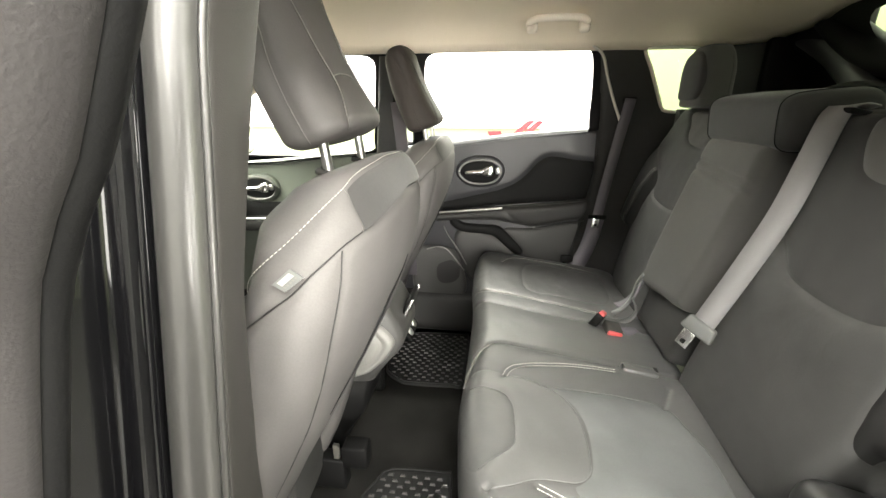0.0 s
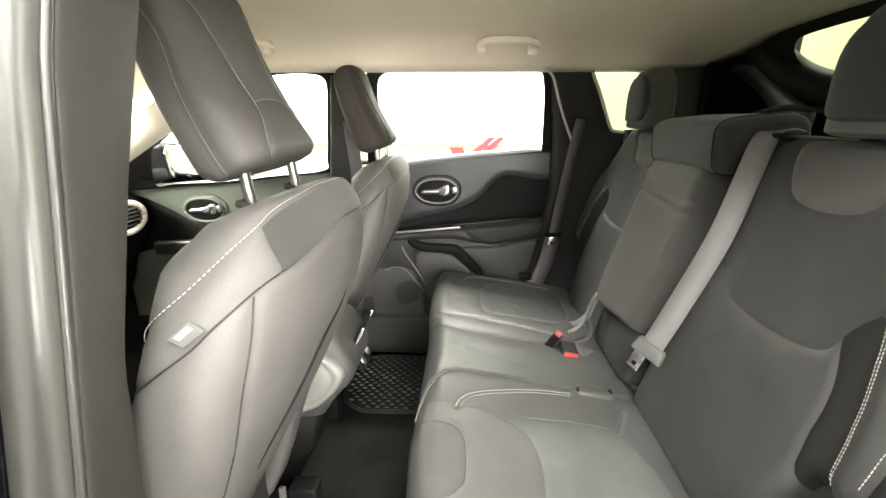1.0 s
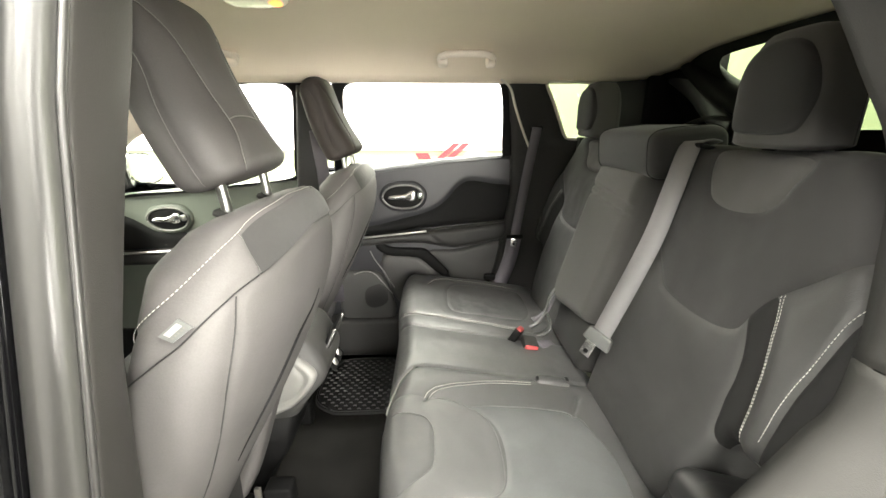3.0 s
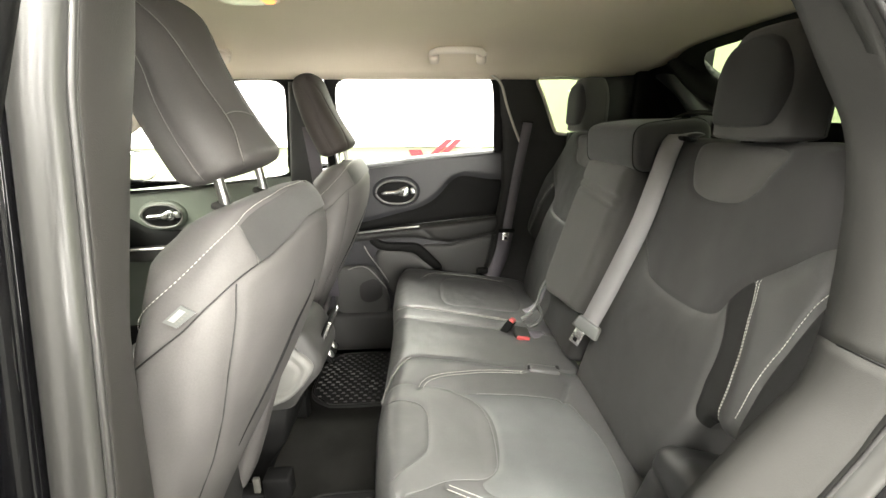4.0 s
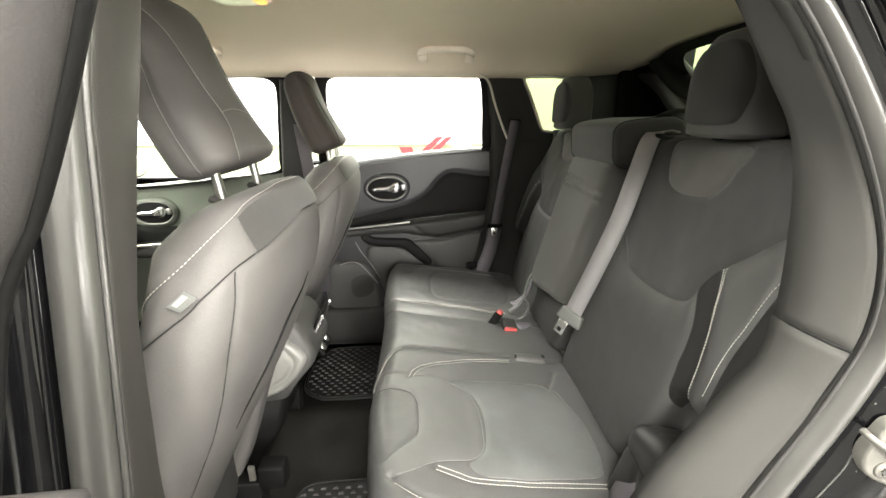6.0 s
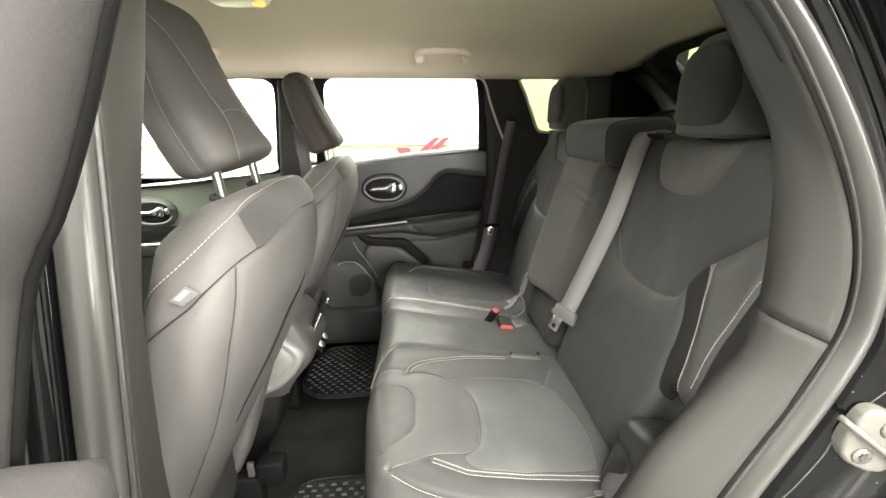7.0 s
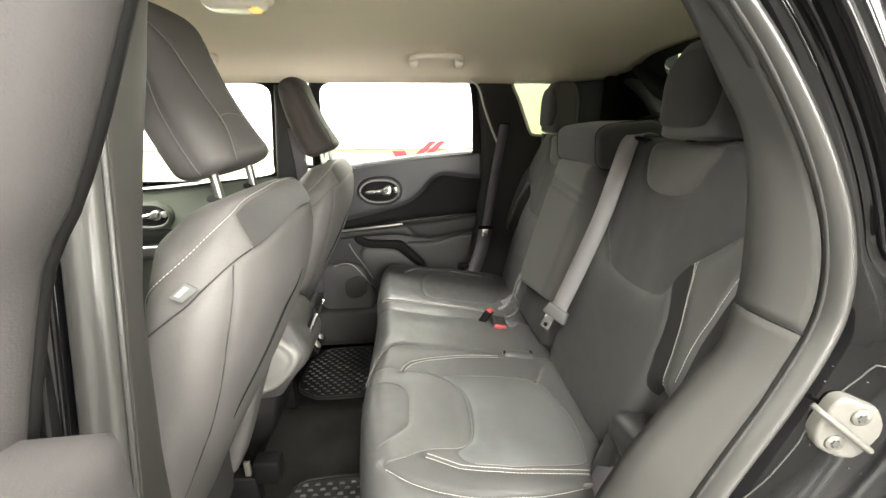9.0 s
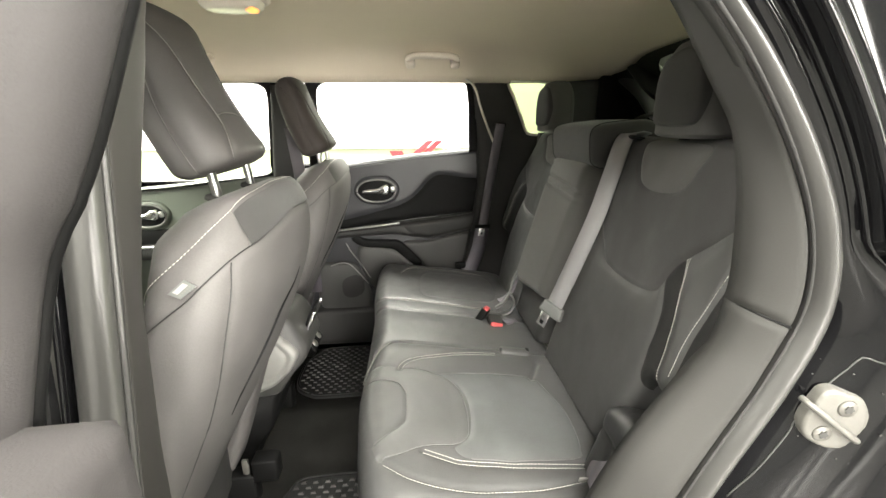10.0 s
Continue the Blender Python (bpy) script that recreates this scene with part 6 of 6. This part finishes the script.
for k in (-0.025, 0.025):
    bm = bmesh.new()
    bmesh.ops.create_cone(bm, cap_ends=True, segments=18, radius1=0.014, radius2=0.012, depth=0.008)
    bm.transform(pose(-0.188, 0.055 + k, 0.863, 0, 52, 0))
    part("socket", bm, SATIN, console, "satin rimmed socket")

# dark footwell that closes the cabin under the dashboard
for name, size, place, words in (("wall_footwell_front", (0.04, 1.36, 0.62), (-1.70, 0.0, 0.74), "black carpeted bulkhead under the dashboard"), ("wall_footwell_side", (0.30, 0.03, 0.62), (-1.555, 0.682, 0.74), "black kick panel beside the footwell")):
    footwell = box_part(name, size, pose(*place), CARPET, None, "", 0.01)
    tagged(footwell, words, "footwell wall", kind="structure")
trim_side = box_part("trim_footwell", (1.2, 0.02, 0.20), pose(-1.03, 0.665, 0.55), PLASTIC_BLACK, None, "", 0.004)
tagged(trim_side, "black plastic sill trim along the front floor", "sill trim", kind="structure")
# ---------------------------------------------------------------- dashboard, mirror
dash = thing("dashboard", "black dashboard end with a beige ringed air vent", "dashboard")
prof = closed_line([(-1.80, 1.25), (-1.55, 1.262), (-1.36, 1.245), (-1.27, 1.20), (-1.235, 1.13), (-1.25, 1.05), (-1.32, 0.94), (-1.38, 0.80), (-1.5, 0.70), (-1.78, 0.70)], 0.02)
v, f = loft([[(p[0], y, p[1]) for p in prof] for y in np.linspace(-0.665, 0.665, 12)])
mesh_object("body", v, f, PLASTIC_BLACK, dash)
v, f = tube([(-1.232 + 0.003 * math.cos(t), 0.55 + 0.085 * math.cos(t), 1.135 + 0.058 * math.sin(t)) for t in np.linspace(0, 2 * math.pi, 33)], 0.012, 8)
mesh_object("vent_ring", v, f, LINING_TRIM, dash, "beige vent ring")
for k in range(5):
    box_part("vent_slat", (0.016, 0.14, 0.004), pose(-1.232, 0.55, 1.105 + 0.015 * k, 0, 20, 0), PLASTIC_GREY, dash, "", 0.001)
mirror = thing("side_mirror", "black side mirror outside the closed front door", "side mirror")
MIRROR_A, MIRROR_N = Vector((0.25, 0.97, 0)).normalized(), Vector((0.97, -0.25, 0)).normalized()
MIRROR_RIM = [(-0.235, 0.052), (-0.185, 0.070), (-0.134, 0.077), (-0.065, 0.074), (-0.035, 0.060), (0.004, 0.014), (0.016, -0.014), (0.010, -0.038), (-0.015, -0.056), (-0.080, -0.064), (-0.150, -0.066), (-0.235, -0.062)]
MIRROR_PANE = [(-0.172, 0.066), (-0.134, 0.071), (-0.068, 0.068), (-0.040, 0.055), (-0.003, 0.012), (0.009, -0.014), (0.004, -0.035), (-0.019, -0.050), (-0.080, -0.058), (-0.148, -0.060)]
Pillow("housing", mirror, MIRROR_RIM, ((-1.15, 0.93, 1.325), MIRROR_A, (0, 0, 1), MIRROR_N), PLASTIC_BLACK, rim=0.004, skirt=0.09, cell=0.01, puff=0)
Pillow("mirror_glass", mirror, MIRROR_PANE, (Vector((-1.15, 0.93, 1.325)) + 0.004 * MIRROR_N, MIRROR_A, (0, 0, 1), MIRROR_N), MIRROR, rim=0.002, skirt=0.003, cell=0.02, puff=0, label="bright mirror glass")
box_part("foot", (0.06, 0.10, 0.05), pose(-1.22, 0.72, 1.285), PLASTIC_BLACK, mirror, "", 0.012)
wheel = thing("steering_wheel", "black steering wheel before the dashboard", "steering wheel")
v, f = tube([Vector((-1.0, -0.36, 1.10)) + Matrix.Rotation(radians(24), 3, "Y") @ Vector((0, 0.185 * math.cos(t), 0.185 * math.sin(t))) for t in np.linspace(0, 2 * math.pi, 41)], 0.016, 10)
mesh_object("rim", v, f, LEATHER, wheel)
box_part("hub", (0.05, 0.17, 0.12), pose(-1.02, -0.36, 1.09, 0, 24, 0), PLASTIC_BLACK, wheel, "", 0.02)
tube_part("spoke", [(-1.02, -0.54, 1.09), (-1.02, -0.18, 1.09)], 0.014, PLASTIC_BLACK, wheel)
tube_part("column", [(-1.02, -0.36, 1.09), (-1.30, -0.36, 1.0)], 0.04, PLASTIC_BLACK, wheel, sides=14)

# ---------------------------------------------------------------- roof fittings


def grab_handle(cx, label):
    g = thing("grab_handle", label, "grab handle", "roof grab handles")
    y, z = 0.505, 1.732
    bar = [(cx - 0.092, y + 0.012, z + 0.0), (cx - 0.088, y - 0.012, z + 0.006), (cx - 0.070, y - 0.026, z + 0.012), (cx - 0.03, y - 0.032, z + 0.014), (cx + 0.03, y - 0.032, z + 0.014), (cx + 0.070, y - 0.026, z + 0.012), (cx + 0.088, y - 0.012, z + 0.006), (cx + 0.092, y + 0.012, z)]
    v, f = tube(smooth_line(bar, 0.008), 0.0115, 12, flat=((0, 1, 0.4), 0.8))
    mesh_object("bar", v, f, LINING_TRIM, g, "beige curved bar")
    for dx in (-0.082, 0.082):
        bm = bevel_box((0.036, 0.03, 0.052), 0.012, 3)
        bm.transform(pose(cx + dx, y + 0.006, z - 0.002, -38, 0, 0))
        part("mount", bm, LINING_TRIM, g, "beige screw cover")
    return g


grab_handle(0.219, "beige folding grab handle over the closed rear door")
grab_handle(-0.655, "beige folding grab handle over the closed front door")

dome = thing("dome_light", "lit oval courtesy light in the headliner", "dome light")
zc = float(roof_z(-0.27, -0.03))
DFR = ((-0.275, -0.03, zc - 0.004), (1, 0, 0), (0, 1, 0), (0, 0, -1))
Pillow("bezel", dome, oval(0, 0, 0.085, 0.062, 24, 2.6), DFR, LINING_TRIM, rim=0.01, skirt=0.01, cell=0.008, height=lambda a, b: 0.006 + 0 * a, label="beige bezel")
Pillow("lens", dome, oval(0, 0, 0.072, 0.050, 24, 2.6), DFR, LENS, rim=0.02, skirt=0.01, cell=0.008, height=lambda a, b: 0.024 + 0 * a, label="clear ribbed lens")
Pillow("bulb_glow", dome, oval(0.042, -0.004, 0.022, 0.030, 20), DFR, LAMP_GLOW, rim=0.012, skirt=0.006, cell=0.006, height=lambda a, b: 0.026 + 0 * a, label="warm glowing bulb behind the lens")

# ---------------------------------------------------------------- wall graphics
marks = thing("wall_marks", "red slanted vinyl marks on the white backdrop", "wall sign")
for x0, w in ((0.29, 0.075), (0.385, 0.075)):
    v = [(x0 - 0.14, 3.155, 1.21), (x0 - 0.14 + w, 3.155, 1.21), (x0 + w + 0.03, 3.155, 1.36), (x0 + 0.03, 3.155, 1.36)]
    v = [np.array(p) + np.array([0, k, 0]) for k in (-0.004, 0) for p in v]
    mesh_object("slanted_bar", v, [(0, 1, 2, 3), (4, 7, 6, 5), (0, 4, 5, 1), (1, 5, 6, 2), (2, 6, 7, 3), (3, 7, 4, 0)], RED_MARK, marks, "", False)
v = [(-0.03, 3.155, 1.20), (0.10, 3.155, 1.20), (0.07, 3.155, 1.262), (-0.06, 3.155, 1.262)]
v = [np.array(p) + np.array([0, k, 0]) for k in (-0.004, 0) for p in v]
mesh_object("slanted_bar", v, [(0, 1, 2, 3), (4, 7, 6, 5), (0, 4, 5, 1), (1, 5, 6, 2), (2, 6, 7, 3), (3, 7, 4, 0)], RED_MARK, marks, "", False)
